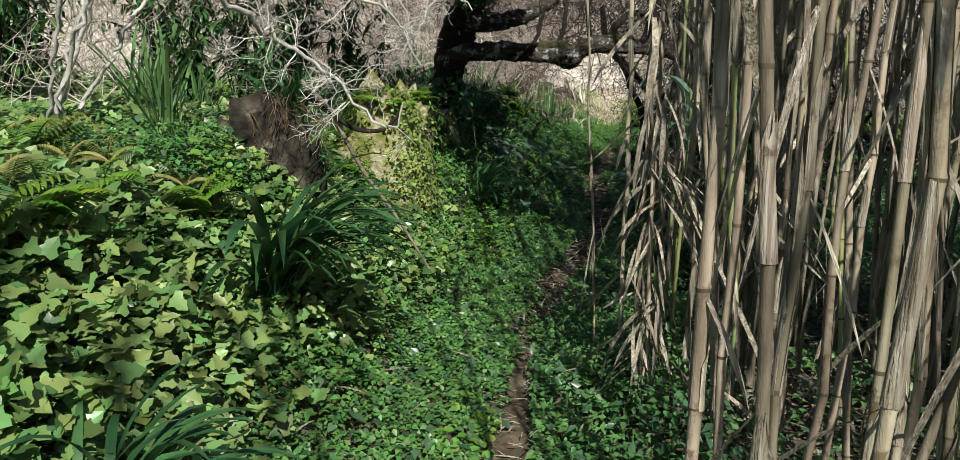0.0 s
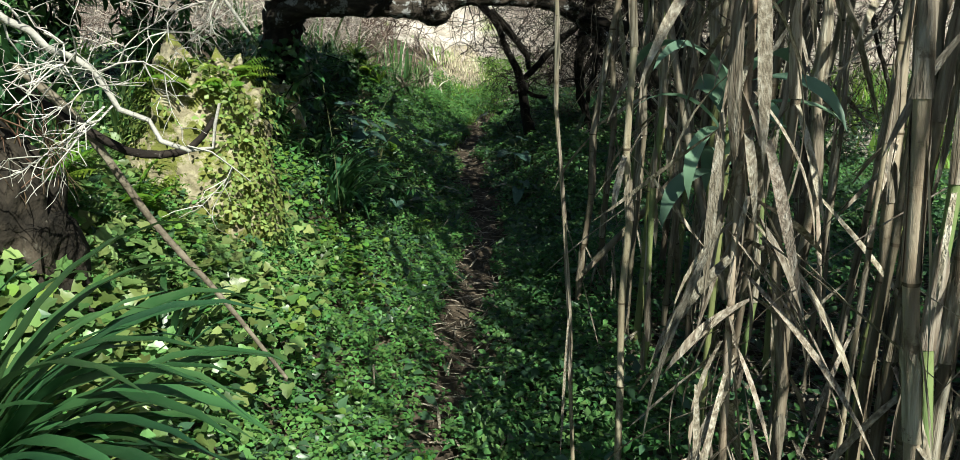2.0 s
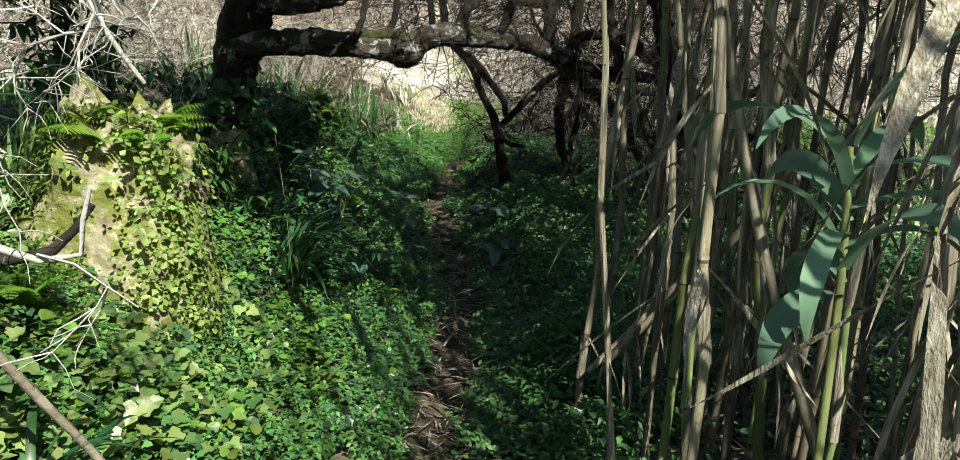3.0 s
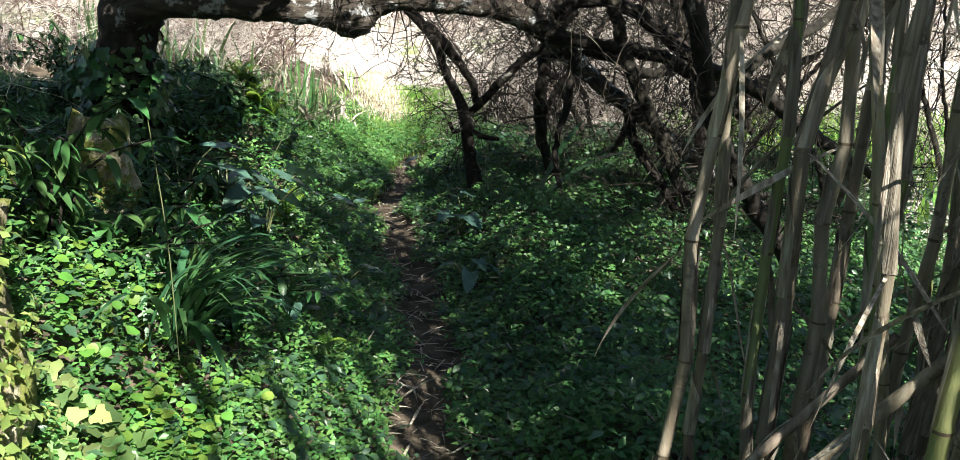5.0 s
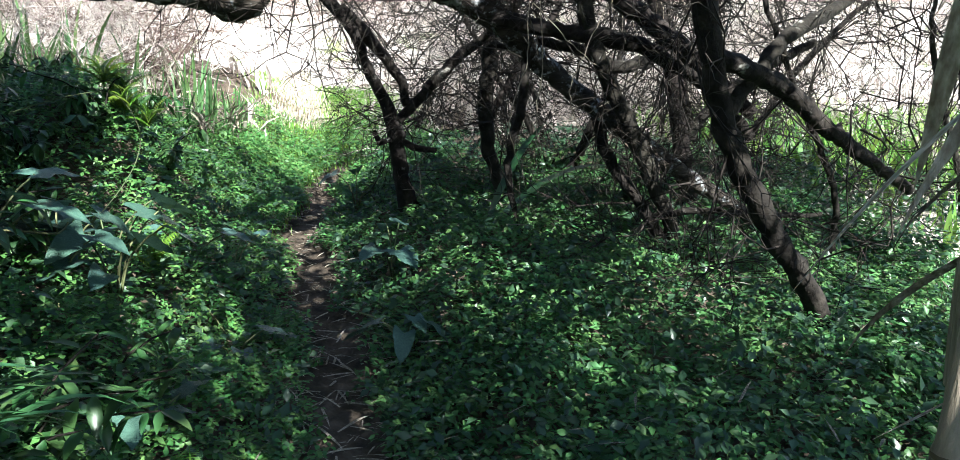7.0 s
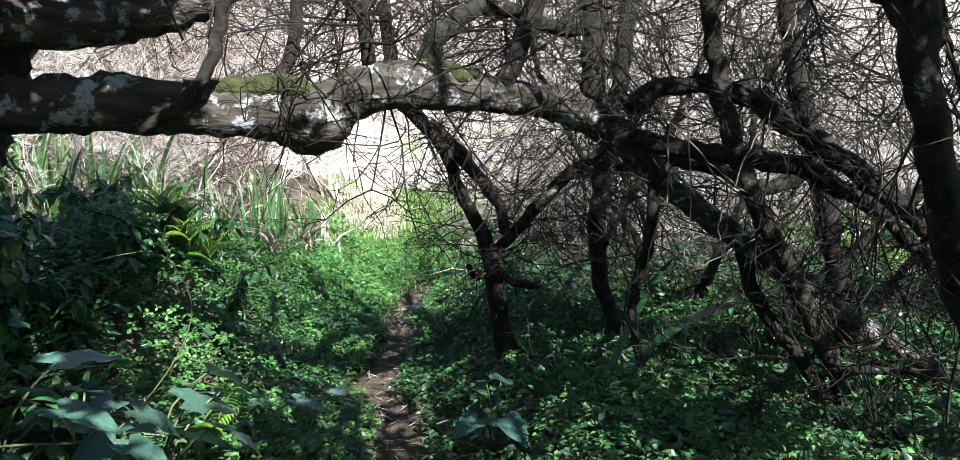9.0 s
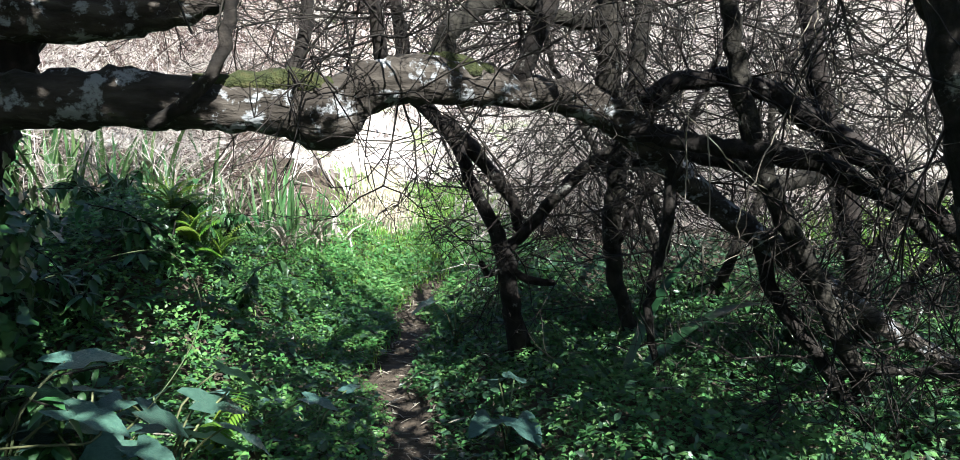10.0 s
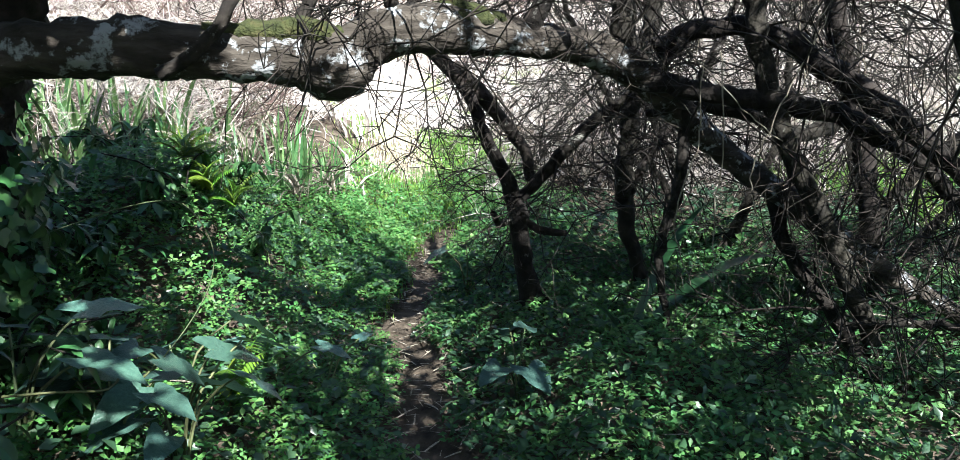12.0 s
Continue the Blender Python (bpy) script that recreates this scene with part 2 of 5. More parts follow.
def sprays(starts, ways, length, depth, rad, seed, spread=0.7, kids=3, gravity=0.0, sides=3):
    """Forking twigs from many starts: short tapering tubes, joined."""
    r = np.random.default_rng(seed)
    out = []
    todo = [(np.asarray(s, float), np.asarray(w, float), length, rad, 0) for s, w in zip(starts, ways)]
    while todo:
        s, w, ln, ra, lv = todo.pop()
        w = w / (np.linalg.norm(w) + 1e-9)
        pts, p, d = [(*s, ra)], s.copy(), w.copy()
        for k in range(3):
            d = d + r.normal(0, 0.32, 3) + (0, 0, -gravity)
            d /= np.linalg.norm(d)
            p = p + d * ln / 3
            pts.append((*p, ra * (1 - 0.18 * (k + 1))))
            if lv < depth:
                for _ in range(kids if k else kids - 1):
                    if r.random() < 0.6:
                        e = d + r.normal(0, spread, 3)
                        todo.append((p.copy(), e, ln * r.uniform(0.45, 0.8), ra * 0.6, lv + 1))
        out.append(pts)
    q = np.array(out)
    t = q[:, -1, :3] - q[:, 0, :3]
    t /= np.linalg.norm(t, axis=1)[:, None] + 1e-9
    a = np.cross(t, (0.3, 0.5, 0.8))
    a /= np.linalg.norm(a, axis=1)[:, None] + 1e-9
    b = np.cross(t, a)
    ang = np.linspace(0, 2 * np.pi, sides, endpoint=False)
    ring = np.cos(ang)[None, :, None] * a[:, None] + np.sin(ang)[None, :, None] * b[:, None]
    v = q[:, :, None, :3] + q[:, :, None, 3:4] * ring[:, None]
    i, j = np.meshgrid(np.arange(3), np.arange(sides), indexing="ij")
    f = np.stack([i * sides + j, i * sides + (j + 1) % sides, (i + 1) * sides + (j + 1) % sides, (i + 1) * sides + j], -1).reshape(-1, 4)
    f = f[None] + (np.arange(len(q)) * 4 * sides)[:, None, None]
    return v.reshape(-1, 3), f.reshape(-1, 4)


def blade(length, width, bend, droop=0.0, n=8, fold=0.25, twist=0.0, start=78):
    """A strap leaf growing along +x and up, arching over; folded along its middle."""
    s = np.linspace(0, 1, n + 1)
    ang = radians(start) - bend * s ** 1.3 - droop * s ** 3
    x, z = np.concatenate([[0], np.cumsum(np.cos(ang[:-1]))]) * length / n, np.concatenate([[0], np.cumsum(np.sin(ang[:-1]))]) * length / n
    w = width * np.minimum(1, 0.55 + 1.2 * s) * np.clip((1 - s) * 3.2, 0, 1) ** 0.7
    w[-1] = width * 0.03
    tw = twist * s
    v = np.zeros((n + 1, 3, 3))
    for k, side in enumerate((-1, 0, 1)):
        v[:, k, 0] = x - (abs(side) * fold * w) * np.sin(ang) * -0.3
        v[:, k, 1] = side * w * 0.5 * np.cos(tw)
        v[:, k, 2] = z + abs(side) * fold * w * 0.6 + side * w * 0.5 * np.sin(tw)
    i, j = np.meshgrid(np.arange(n), np.arange(2), indexing="ij")
    f = np.stack([i * 3 + j, i * 3 + j + 1, (i + 1) * 3 + j + 1, (i + 1) * 3 + j], -1).reshape(-1, 4)
    return v.reshape(-1, 3), f


def outline_leaf(xs, ws, cup=0.15, bend=0.2):
    """A folded leaf from its half widths along the midrib; x along the leaf."""
    xs, ws = np.asarray(xs, float), np.asarray(ws, float)
    n = len(xs)
    z = -bend * xs ** 2
    v = np.concatenate([np.stack([xs, -ws, z + cup * ws], -1), np.stack([xs, 0 * xs, z], -1), np.stack([xs, ws, z + cup * ws], -1)])
    f = []
    for i in range(n - 1):
        f += [(i, i + 1, n + i + 1, n + i), (n + i, n + i + 1, 2 * n + i + 1, 2 * n + i)]
    return v, np.array(f)


# ---- the lie of the land ----
PATH_Y = np.array([-60, 0, 3, 5, 6.4, 8, 9.2, 10.2, 11.5, 12.5, 12.9, 14, 16, 18, 60])
PATH_X = np.array([0.45, 0.45, 0.4, 0.56, 0.84, 1.2, 1.42, 1.46, 1.53, 1.79, 1.97, 2.3, 2.6, 2.8, 6.0])


def path_x(y):
    return np.interp(y, PATH_Y, PATH_X)


def step01(a, b, t):
    u = np.clip((t - a) / (b - a), 0, 1)
    return u * u * (3 - 2 * u)


def waves(x, y):
    return (np.sin(1.7 * x + 0.6 * y + 1) * np.sin(1.3 * y - 0.5 * x) + 0.5 * np.sin(4.1 * x - 1.2 * y) * np.sin(3.7 * y + 0.9 * x + 2)
            + 0.3 * np.sin(9 * x + 2 * y) * np.sin(8 * y - 3 * x))


def land(x, y):
    x, y = np.asarray(x, float), np.asarray(y, float)
    s = path_x(y) - x
    bank = step01(0.4, 1.55, s) * (1.0 - 0.45 * step01(6.6, 9.0, y)) + 0.35 * step01(1.5, 4.5, s)
    bank = bank * (0.25 + 0.75 * step01(-2.0, 1.0, y)) * (1 - 0.35 * step01(11.5, 14, y))
    bank = bank * (1 - 0.42 * np.exp(-((y - 6.25) / 0.75) ** 2) * (1 - step01(1.3, 2.2, s)))
    right = 0.12 * step01(0.25, 0.9, -s) + 0.10 * step01(1.0, 3.0, -s)
    right = right + 0.22 * step01(8.6, 10.6, y) * step01(0.2, 0.7, -s) * (1 - step01(12.5, 14.5, y))
    rise = np.interp(y, (8.5, 10, 11, 12.7, 14, 15, 16.4), (0.0, 0.06, 0.17, 0.43, 0.6, 0.75, 0.93)) + 0.5 * step01(15.5, 20, y)
    rise = rise + 0.33 * np.clip(y - 18, 0, 30) + 0.05 * np.clip(y - 48, 0, 70)
    rise = rise + 0.4 * np.exp(-((x - 0.1) / 0.6) ** 2 - ((y - 11.5) / 0.7) ** 2)
    worn = 0.05 * np.exp(-(s / 0.16) ** 2)
    far = np.exp(-(np.hypot(x, y - 8) / 40) ** 2)
    return bank + right + rise + 0.05 * waves(x, y) * (1 - np.exp(-(s / 0.3) ** 2)) * far - worn * (y < 14)


def spaced(lo, fine_lo, fine_hi, hi, step):
    fine = np.arange(fine_lo, fine_hi, step)
    a = fine_lo - np.geomspace(0.3, fine_lo - lo, 26)[::-1]
    b = fine_hi + np.geomspace(0.3, hi - fine_hi, 26)
    return np.concatenate([a, fine, b])


gx, gy = spaced(-1500, -4, 7, 1500, 0.07), spaced(-1500, -1, 17, 1500, 0.07)
X, Y = np.meshgrid(gx, gy, indexing="ij")
nx, ny = X.shape
gi, gj = np.meshgrid(np.arange(nx - 1), np.arange(ny - 1), indexing="ij")
gf = np.stack([gi * ny + gj, (gi + 1) * ny + gj, (gi + 1) * ny + gj + 1, gi * ny + gj + 1], -1).reshape(-1, 4)
gv = np.stack([X, Y, land(X, Y) + 0.012 * rng.normal(0, 1, X.shape) * (np.abs(Y) < 20)], -1).reshape(-1, 3)
ground = new("ground", mesh_of("ground", gv, gf, M_SOIL, True))
ground.data.materials.append(M_TURF)
gc = gv[gf].mean(1)
gw = 0.6 * waves(gc[:, 0], gc[:, 1])
open_slope = (gc[:, 1] + gw > 17.2) | ((gc[:, 0] + gw > 5.0) & (gc[:, 1] > 6)) | (gc[:, 0] + gw < -3.0)
ground.data.polygons.foreach_set("material_index", open_slope.astype(np.int32))
tagged(ground, "dark brown woodland soil with a narrow trodden path", "ground", kind="structure")


# ---- ground cover ----
def stuff(name, pieces, mat, label, category, smooth=False):
    v, f = join(pieces) if isinstance(pieces, list) else pieces
    ob = new(name, mesh_of(name, v, f, mat, smooth))
    return tagged(ob, label, category, kind="stuff")


LEAF_ROUND = outline_leaf((0, 0.25, 0.6, 0.9, 1.0), (0.05, 0.42, 0.5, 0.3, 0.02), 0.25, 0.15)
LEAF_OVAL = outline_leaf((0, 0.42, 1.0), (0.05, 0.29, 0.01), 0.3, 0.2)
LEAF_LANCE = outline_leaf((0, 0.25, 0.55, 0.8, 1.0), (0.02, 0.15, 0.17, 0.1, 0.005), 0.35, 0.3)


def trefoil():
    v, f = outline_leaf((0.05, 0.55, 0.85), (0.03, 0.28, 0.02), 0.25, 0.2)
    out = []
    for a in (0.0, 2.1, 4.2):
        c, s = math.cos(a), math.sin(a)
        out.append((v @ np.array([[c, s, 0], [-s, c, 0], [0, 0, 1]]), f))
    return join(out)


def ivy_leaf():
    tip = ((0, 0), (0.28, 0.42), (0.2, 0.55), (0.05, 0.5), (-0.12, 0.35), (0.45, 0.3), (0.62, 0.34), (1.0, 0.0))
    order = [0, 4, 3, 2, 1, 5, 6, 7]
    top = [tip[i] for i in order]
    v, f = [(0.25, 0, -0.03)], []
    for sgn in (1, -1):
        base = len(v)
        v += [(x, sgn * y, 0.12 * y - 0.1 * x * x) for x, y in top]
        f += [(0, base + i, base + i + 1) if sgn > 0 else (0, base + i + 1, base + i) for i in range(len(top) - 1)]
    return np.array(v), np.array(f)


TREFOIL, LEAF_IVY = trefoil(), ivy_leaf()


def field(n, x0, x1, y0, y1, keep, seed):
    r = np.random.default_rng(seed)
    x, y = r.uniform(x0, x1, n), r.uniform(y0, y1, n)
    k = r.random(n) < keep(x, y)
    return x[k], y[k], r


def cover_of(x, y, r, template, size, height, tilt=0.55, steep=0.0):
    """Leaves in a loose layer over the land."""
    n = len(x)
    z = land(x, y) + height * np.sqrt(r.uniform(0.02, 1, n))
    places = np.stack([x, y, z], -1)
    rot = turns(r.normal(-1.4, 1.0, n), r.normal(0.3 + 0.5 * steep, 0.75 * tilt, n), r.uniform(0, 6.283, n))
    return scatter(*template, places, rot, size * r.uniform(0.55, 1.35, n))


def off_path(x, y, half=0.1):
    half = half * (0.1 + 0.9 * step01(4.5, 7.0, y))
    s = np.abs(x - path_x(y) + 0.05 * np.sin(5 * y) + 0.03 * np.sin(11 * y + 1))
    worn = np.maximum(step01(half, half + 0.1 + 0.08 * step01(4.5, 7.0, y), s), step01(13.2, 14.2, y))
    return np.maximum(worn, 0.35 * (1 - step01(3.5, 7.0, y)) * clumps(x, y, 2.3, 6))


def clumps(x, y, k=1.0, shift=0.0):
    return np.clip(0.5 + 0.45 * waves(k * x + shift, k * y - shift), 0.0, 1.0)


def litter_side(x, y):
    """How bare the cane bed is: dry litter in place of herbs."""
    return step01(0.55, 1.3, x - path_x(y)) * (1 - step01(5.6, 7.2, y))


def h_left(x, y):
    s = path_x(y) - x
    return (0.10 + 0.22 * step01(0.2, 0.7, s) * clumps(x, y, 1.3)) * np.where(y > 12.5, 0.6, 1)


def h_right(x, y):
    return 0.08 + 0.16 * clumps(x, y, 1.1, 2) * step01(0.2, 0.6, x - path_x(y))


# the left side: small bright leaves, thick
x, y, r = field(110000, -2.2, 1.8, 0.8, 13.5, lambda x, y: (x < path_x(y)) * off_path(x, y, 0.06) * (0.45 + 0.55 * clumps(x, y, 1.6)), 11)
stuff("clover_bed", cover_of(x, y, r, TREFOIL, 0.034, h_left(x, y) * 1.05), M_CLOVER, "thick bed of small bright green trefoil leaves", "clover")
x, y, r = field(46000, -2.6, 1.6, 0.5, 13.0, lambda x, y: (x < path_x(y)) * off_path(x, y, 0.08) * (0.3 + 0.7 * clumps(x, y, 1.2, 4)), 12)
stuff("herb_bed", cover_of(x, y, r, LEAF_OVAL, 0.06, h_left(x, y), 0.6), M_HERB, "dark green oval-leaved herbs covering the bank", "herbs")
x, y, r = field(9000, -1.0, 0.9, 1.5, 7.5, lambda x, y: (x < path_x(y)) * off_path(x, y, 0.1) * (clumps(x, y, 1.9, 7) > 0.72), 13)
stuff("pennywort_patch", cover_of(x, y, r, LEAF_ROUND, 0.037, h_left(x, y) * 1.15, 0.45), M_ROUND, "round yellow-green leaves beside the path", "pennywort")
# the right side: low cover
x, y, r = field(300000, 0.6, 5.2, 1.0, 13.0, lambda x, y: (x > path_x(y)) * off_path(x, y, 0.06) * (0.3 + 0.7 * clumps(x, y, 1.4, 9)) * (1 - 0.8 * litter_side(x, y)) * (1 - step01(11.2, 12.0, y) * step01(2.5, 3.0, x)), 14)
stuff("chickweed_bed", cover_of(x, y, r, LEAF_OVAL, 0.037, h_right(x, y), 0.65), M_CHICK, "low bed of small pointed green leaves", "chickweed")
x, y, r = field(70000, 0.6, 6.5, 1.0, 12.6, lambda x, y: (x > path_x(y)) * off_path(x, y, 0.09) * (0.3 + 0.7 * clumps(x, y, 0.9, 3)) * (1 - 0.75 * litter_side(x, y)), 15)
stuff("dead_nettle_bed", cover_of(x, y, r, LEAF_OVAL, 0.052, h_right(x, y) * 1.1, 0.75), M_HERB, "dark green leafy herbs on shaded ground", "herbs")
# sunny grass of the clearing
x, y, r = field(80000, 0.2, 3.6, 11.2, 17.5, lambda x, y: step01(11.2, 13.2, y) * np.exp(-((x - path_x(y) + 0.1) / 0.85) ** 4) * off_path(x, y, 0.05) * (1 - 0.9 * np.exp(-((x - (0.84 + 0.132 * (y - 6.64))) / (0.42 - 0.045 * (np.clip(y, 14.6, 20) - 14.6))) ** 4) * step01(14.6, 15.6, y)) * (0.4 + 0.6 * clumps(x, y, 1.5)), 16)
gb = blade(1.0, 0.13, 0.9, n=2)
n = len(x)
stuff("clearing_grass", scatter(*gb, np.stack([x, y, land(x, y) - 0.01], -1), turns(r.uniform(0, 6.283, n), r.normal(0, 0.25, n), np.zeros(n)), r.uniform(0.03, 0.1, n)),
      M_GRASS, "fresh green grass in the sunlit clearing", "grass")
x, y, r = field(28000, 0.0, 3.4, 12.0, 15.8, lambda x, y: (1 - step01(13.4, 15.8, y + 0.35 * waves(2 * x, y))) * np.exp(-((x - path_x(y) + 0.1) / 1.0) ** 4) * off_path(x, y, 0.05) * (0.3 + 0.7 * clumps(x, y, 1.7)), 18)
stuff("clearing_clover", cover_of(x, y, r, TREFOIL, 0.042, 0.1), M_CLOVER, "bright green clover in the sunlit clearing", "clover")
# rough grass round about
x, y, r = field(60000, -11, 11, -7, 14, lambda x, y: np.where((x > -2.7) & (x < 5.2) & (y > 0.6), 0.0, 0.5 + 0.5 * clumps(x, y, 0.7)), 19)
n = len(x)
stuff("rough_grass", scatter(*gb, np.stack([x, y, land(x, y) - 0.01], -1), turns(r.uniform(0, 6.283, n), r.normal(0, 0.4, n), np.zeros(n)), r.uniform(0.15, 0.4, n)),
      M_GRASS, "rough green grass round the path", "grass")
# ivy over the bank
x, y, r = field(60000, -3.0, 0.1, 0.3, 6.8, lambda x, y: step01(0.55, 1.0, path_x(y) - x) * (0.35 + 0.65 * clumps(x, y, 1.5, 5)), 17)
stuff("bank_ivy", cover_of(x, y, r, LEAF_IVY, 0.053, 0.2 + 0.12 * clumps(x, y, 2.0), 0.5, 0.45), M_IVY, "pale green ivy leaves draping the earth bank", "ivy")


# ---- the old trees ----
def limb(name, pts, mat, parent, seed, rough=0.07, sides=10, label="", wiggle=0.0, step=0.05):
    return part(name, tube(pts, sides, step, rough, seed, wiggle), mat, parent, label, True)


def local(pts, at):
    return [(p[0] - at[0], p[1] - at[1], p[2] - at[2], p[3]) for p in pts]


def offset_starts(pts, n, seed, jitter=0.02):
    """Places along a limb, and ways out of it, for its twigs."""
    r = np.random.default_rng(seed)
    q = spline(pts, 0.05)
    i = r.integers(0, len(q), n)
    w = r.normal(0, 1, (n, 3))
    return q[i, :3] + r.normal(0, jitter, (n, 3)), w


# the bowed tree: an ivied trunk and a long limb arching over the path down to the ground
AT = (-0.42, 10.3, float(land(-0.42, 10.3)))
bowed = thing("bowed_tree", "old bowed tree with a lichened limb arching over the path", "tree", AT)
trunk_pts = [(-0.40, 10.32, AT[2] - 0.1, 0.24), (-0.44, 10.3, 0.9, 0.19), (-0.40, 10.3, 1.5, 0.19), (-0.32, 10.32, 1.95, 0.2), (-0.15, 10.4, 2.4, 0.17), (0.1, 10.55, 3.1, 0.14), (0.2, 10.7, 4.2, 0.1)]
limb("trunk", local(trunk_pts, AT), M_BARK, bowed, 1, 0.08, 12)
main_pts = [(-0.42, 10.22, 1.72, 0.13), (-0.15, 10.05, 1.83, 0.108), (0.26, 10.0, 1.85, 0.102), (0.7, 10.0, 1.835, 0.1), (0.93, 10.0, 1.82, 0.125), (1.04, 10.0, 1.79, 0.155),
            (1.13, 10.0, 1.86, 0.12), (1.26, 10.0, 1.93, 0.095), (1.54, 10.05, 1.955, 0.095), (1.88, 10.15, 1.925, 0.08), (2.25, 10.3, 1.89, 0.085), (2.52, 10.33, 1.76, 0.08),
            (2.83, 10.3, 1.49, 0.066), (3.13, 10.15, 1.24, 0.062), (3.42, 10.05, 1.02, 0.055), (3.7, 10.0, 0.83, 0.05), (4.2, 10.0, 0.55, 0.045), (4.7, 10.0, 0.1, 0.04)]
limb("arching_limb", local(main_pts, AT), M_LICHEN, bowed, 2, 0.075, 14, "grey-lichened arching limb with a swollen knot", step=0.035)
sub = [[(-0.2, 10.2, 2.2, 0.12), (0.15, 10.3, 2.2, 0.12), (0.5, 10.35, 2.28, 0.1), (0.9, 10.5, 2.5, 0.06)],
       [(0.72, 9.85, 2.3, 0.022), (0.66, 9.84, 2.0, 0.026), (0.52, 9.85, 1.84, 0.028), (0.4, 9.86, 1.76, 0.03)],
       [(1.5, 10.05, 2.0, 0.05), (1.6, 10.1, 2.2, 0.045), (1.85, 10.2, 2.32, 0.04), (2.2, 10.3, 2.25, 0.035), (2.5, 10.4, 2.3, 0.03)],
       [(1.88, 10.15, 1.95, 0.05), (1.95, 10.1, 2.15, 0.045), (2.1, 10.1, 2.6, 0.04), (2.0, 10.2, 3.2, 0.03)],
       [(2.4, 10.33, 1.84, 0.06), (2.38, 10.3, 2.2, 0.055), (2.42, 10.35, 2.7, 0.045), (2.6, 10.4, 3.3, 0.03)],
       [(2.5, 10.3, 1.75, 0.05), (2.75, 10.1, 1.7, 0.05), (3.2, 9.9, 1.62, 0.045), (3.6, 9.8, 1.42, 0.04), (3.95, 9.75, 1.1, 0.03)],
       [(2.55, 10.3, 1.9, 0.055), (2.75, 10.2, 2.0, 0.05), (3.0, 10.0, 1.95, 0.05), (3.4, 9.7, 1.6, 0.05), (3.75, 9.5, 1.25, 0.04)],
       [(3.13, 10.15, 1.24, 0.045), (3.2, 10.1, 0.95, 0.04), (3.42, 9.9, 0.55, 0.035), (3.55, 9.8, 0.15, 0.03)],
       [(1.28, 10.0, 2.0, 0.03), (1.24, 10.0, 2.3, 0.026), (1.3, 10.1, 2.7, 0.02)],
       [(2.7, 10.28, 1.62, 0.03), (2.68, 10.25, 1.3, 0.028), (2.62, 10.3, 0.9, 0.022), (2.7, 10.3, 0.4, 0.018)],
       [(0.9, 10.1, 1.9, 0.03), (1.0, 10.2, 2.3, 0.024), (0.9, 10.3, 2.8, 0.018)]]
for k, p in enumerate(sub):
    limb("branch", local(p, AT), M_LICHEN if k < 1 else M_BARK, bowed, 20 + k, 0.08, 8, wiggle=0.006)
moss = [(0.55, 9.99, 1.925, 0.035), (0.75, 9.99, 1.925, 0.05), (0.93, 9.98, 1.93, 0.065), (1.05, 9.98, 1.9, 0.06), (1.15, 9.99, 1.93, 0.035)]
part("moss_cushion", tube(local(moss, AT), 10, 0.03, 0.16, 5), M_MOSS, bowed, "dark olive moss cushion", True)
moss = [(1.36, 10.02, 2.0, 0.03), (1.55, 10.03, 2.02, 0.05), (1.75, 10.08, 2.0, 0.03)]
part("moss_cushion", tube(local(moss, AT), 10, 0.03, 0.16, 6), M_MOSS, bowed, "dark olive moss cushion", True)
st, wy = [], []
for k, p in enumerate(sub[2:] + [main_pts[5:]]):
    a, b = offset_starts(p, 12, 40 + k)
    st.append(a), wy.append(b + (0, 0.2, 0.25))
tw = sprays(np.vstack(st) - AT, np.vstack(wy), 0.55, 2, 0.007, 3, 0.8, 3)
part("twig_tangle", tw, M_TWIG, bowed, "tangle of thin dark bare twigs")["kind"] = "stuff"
# ivy on its trunk
r = np.random.default_rng(31)
q = spline(trunk_pts, 0.03)
i = r.integers(0, len(q), 5200)
dirs = r.normal(0, 1, (5200, 3)) * (1, 1, 0.4)
dirs /= np.linalg.norm(dirs, axis=1)[:, None]
pl = q[i, :3] + dirs * (q[i, 3:4] + 0.03 + 0.16 * r.random((5200, 1)) ** 2) - AT
keep = (q[i, 2] < 1.5) | (q[i, 2] > 2.4)
pl, dirs = pl[keep], dirs[keep]
yaw = np.arctan2(dirs[:, 1], dirs[:, 0])
part("climbing_ivy", scatter(*LEAF_IVY, pl, turns(yaw, r.normal(1.2, 0.5, len(pl)), r.uniform(0, 6.28, len(pl))), r.uniform(0.04, 0.09, len(pl))), M_SHRUB, bowed,
     "dark glossy ivy on the trunk")["kind"] = "stuff"

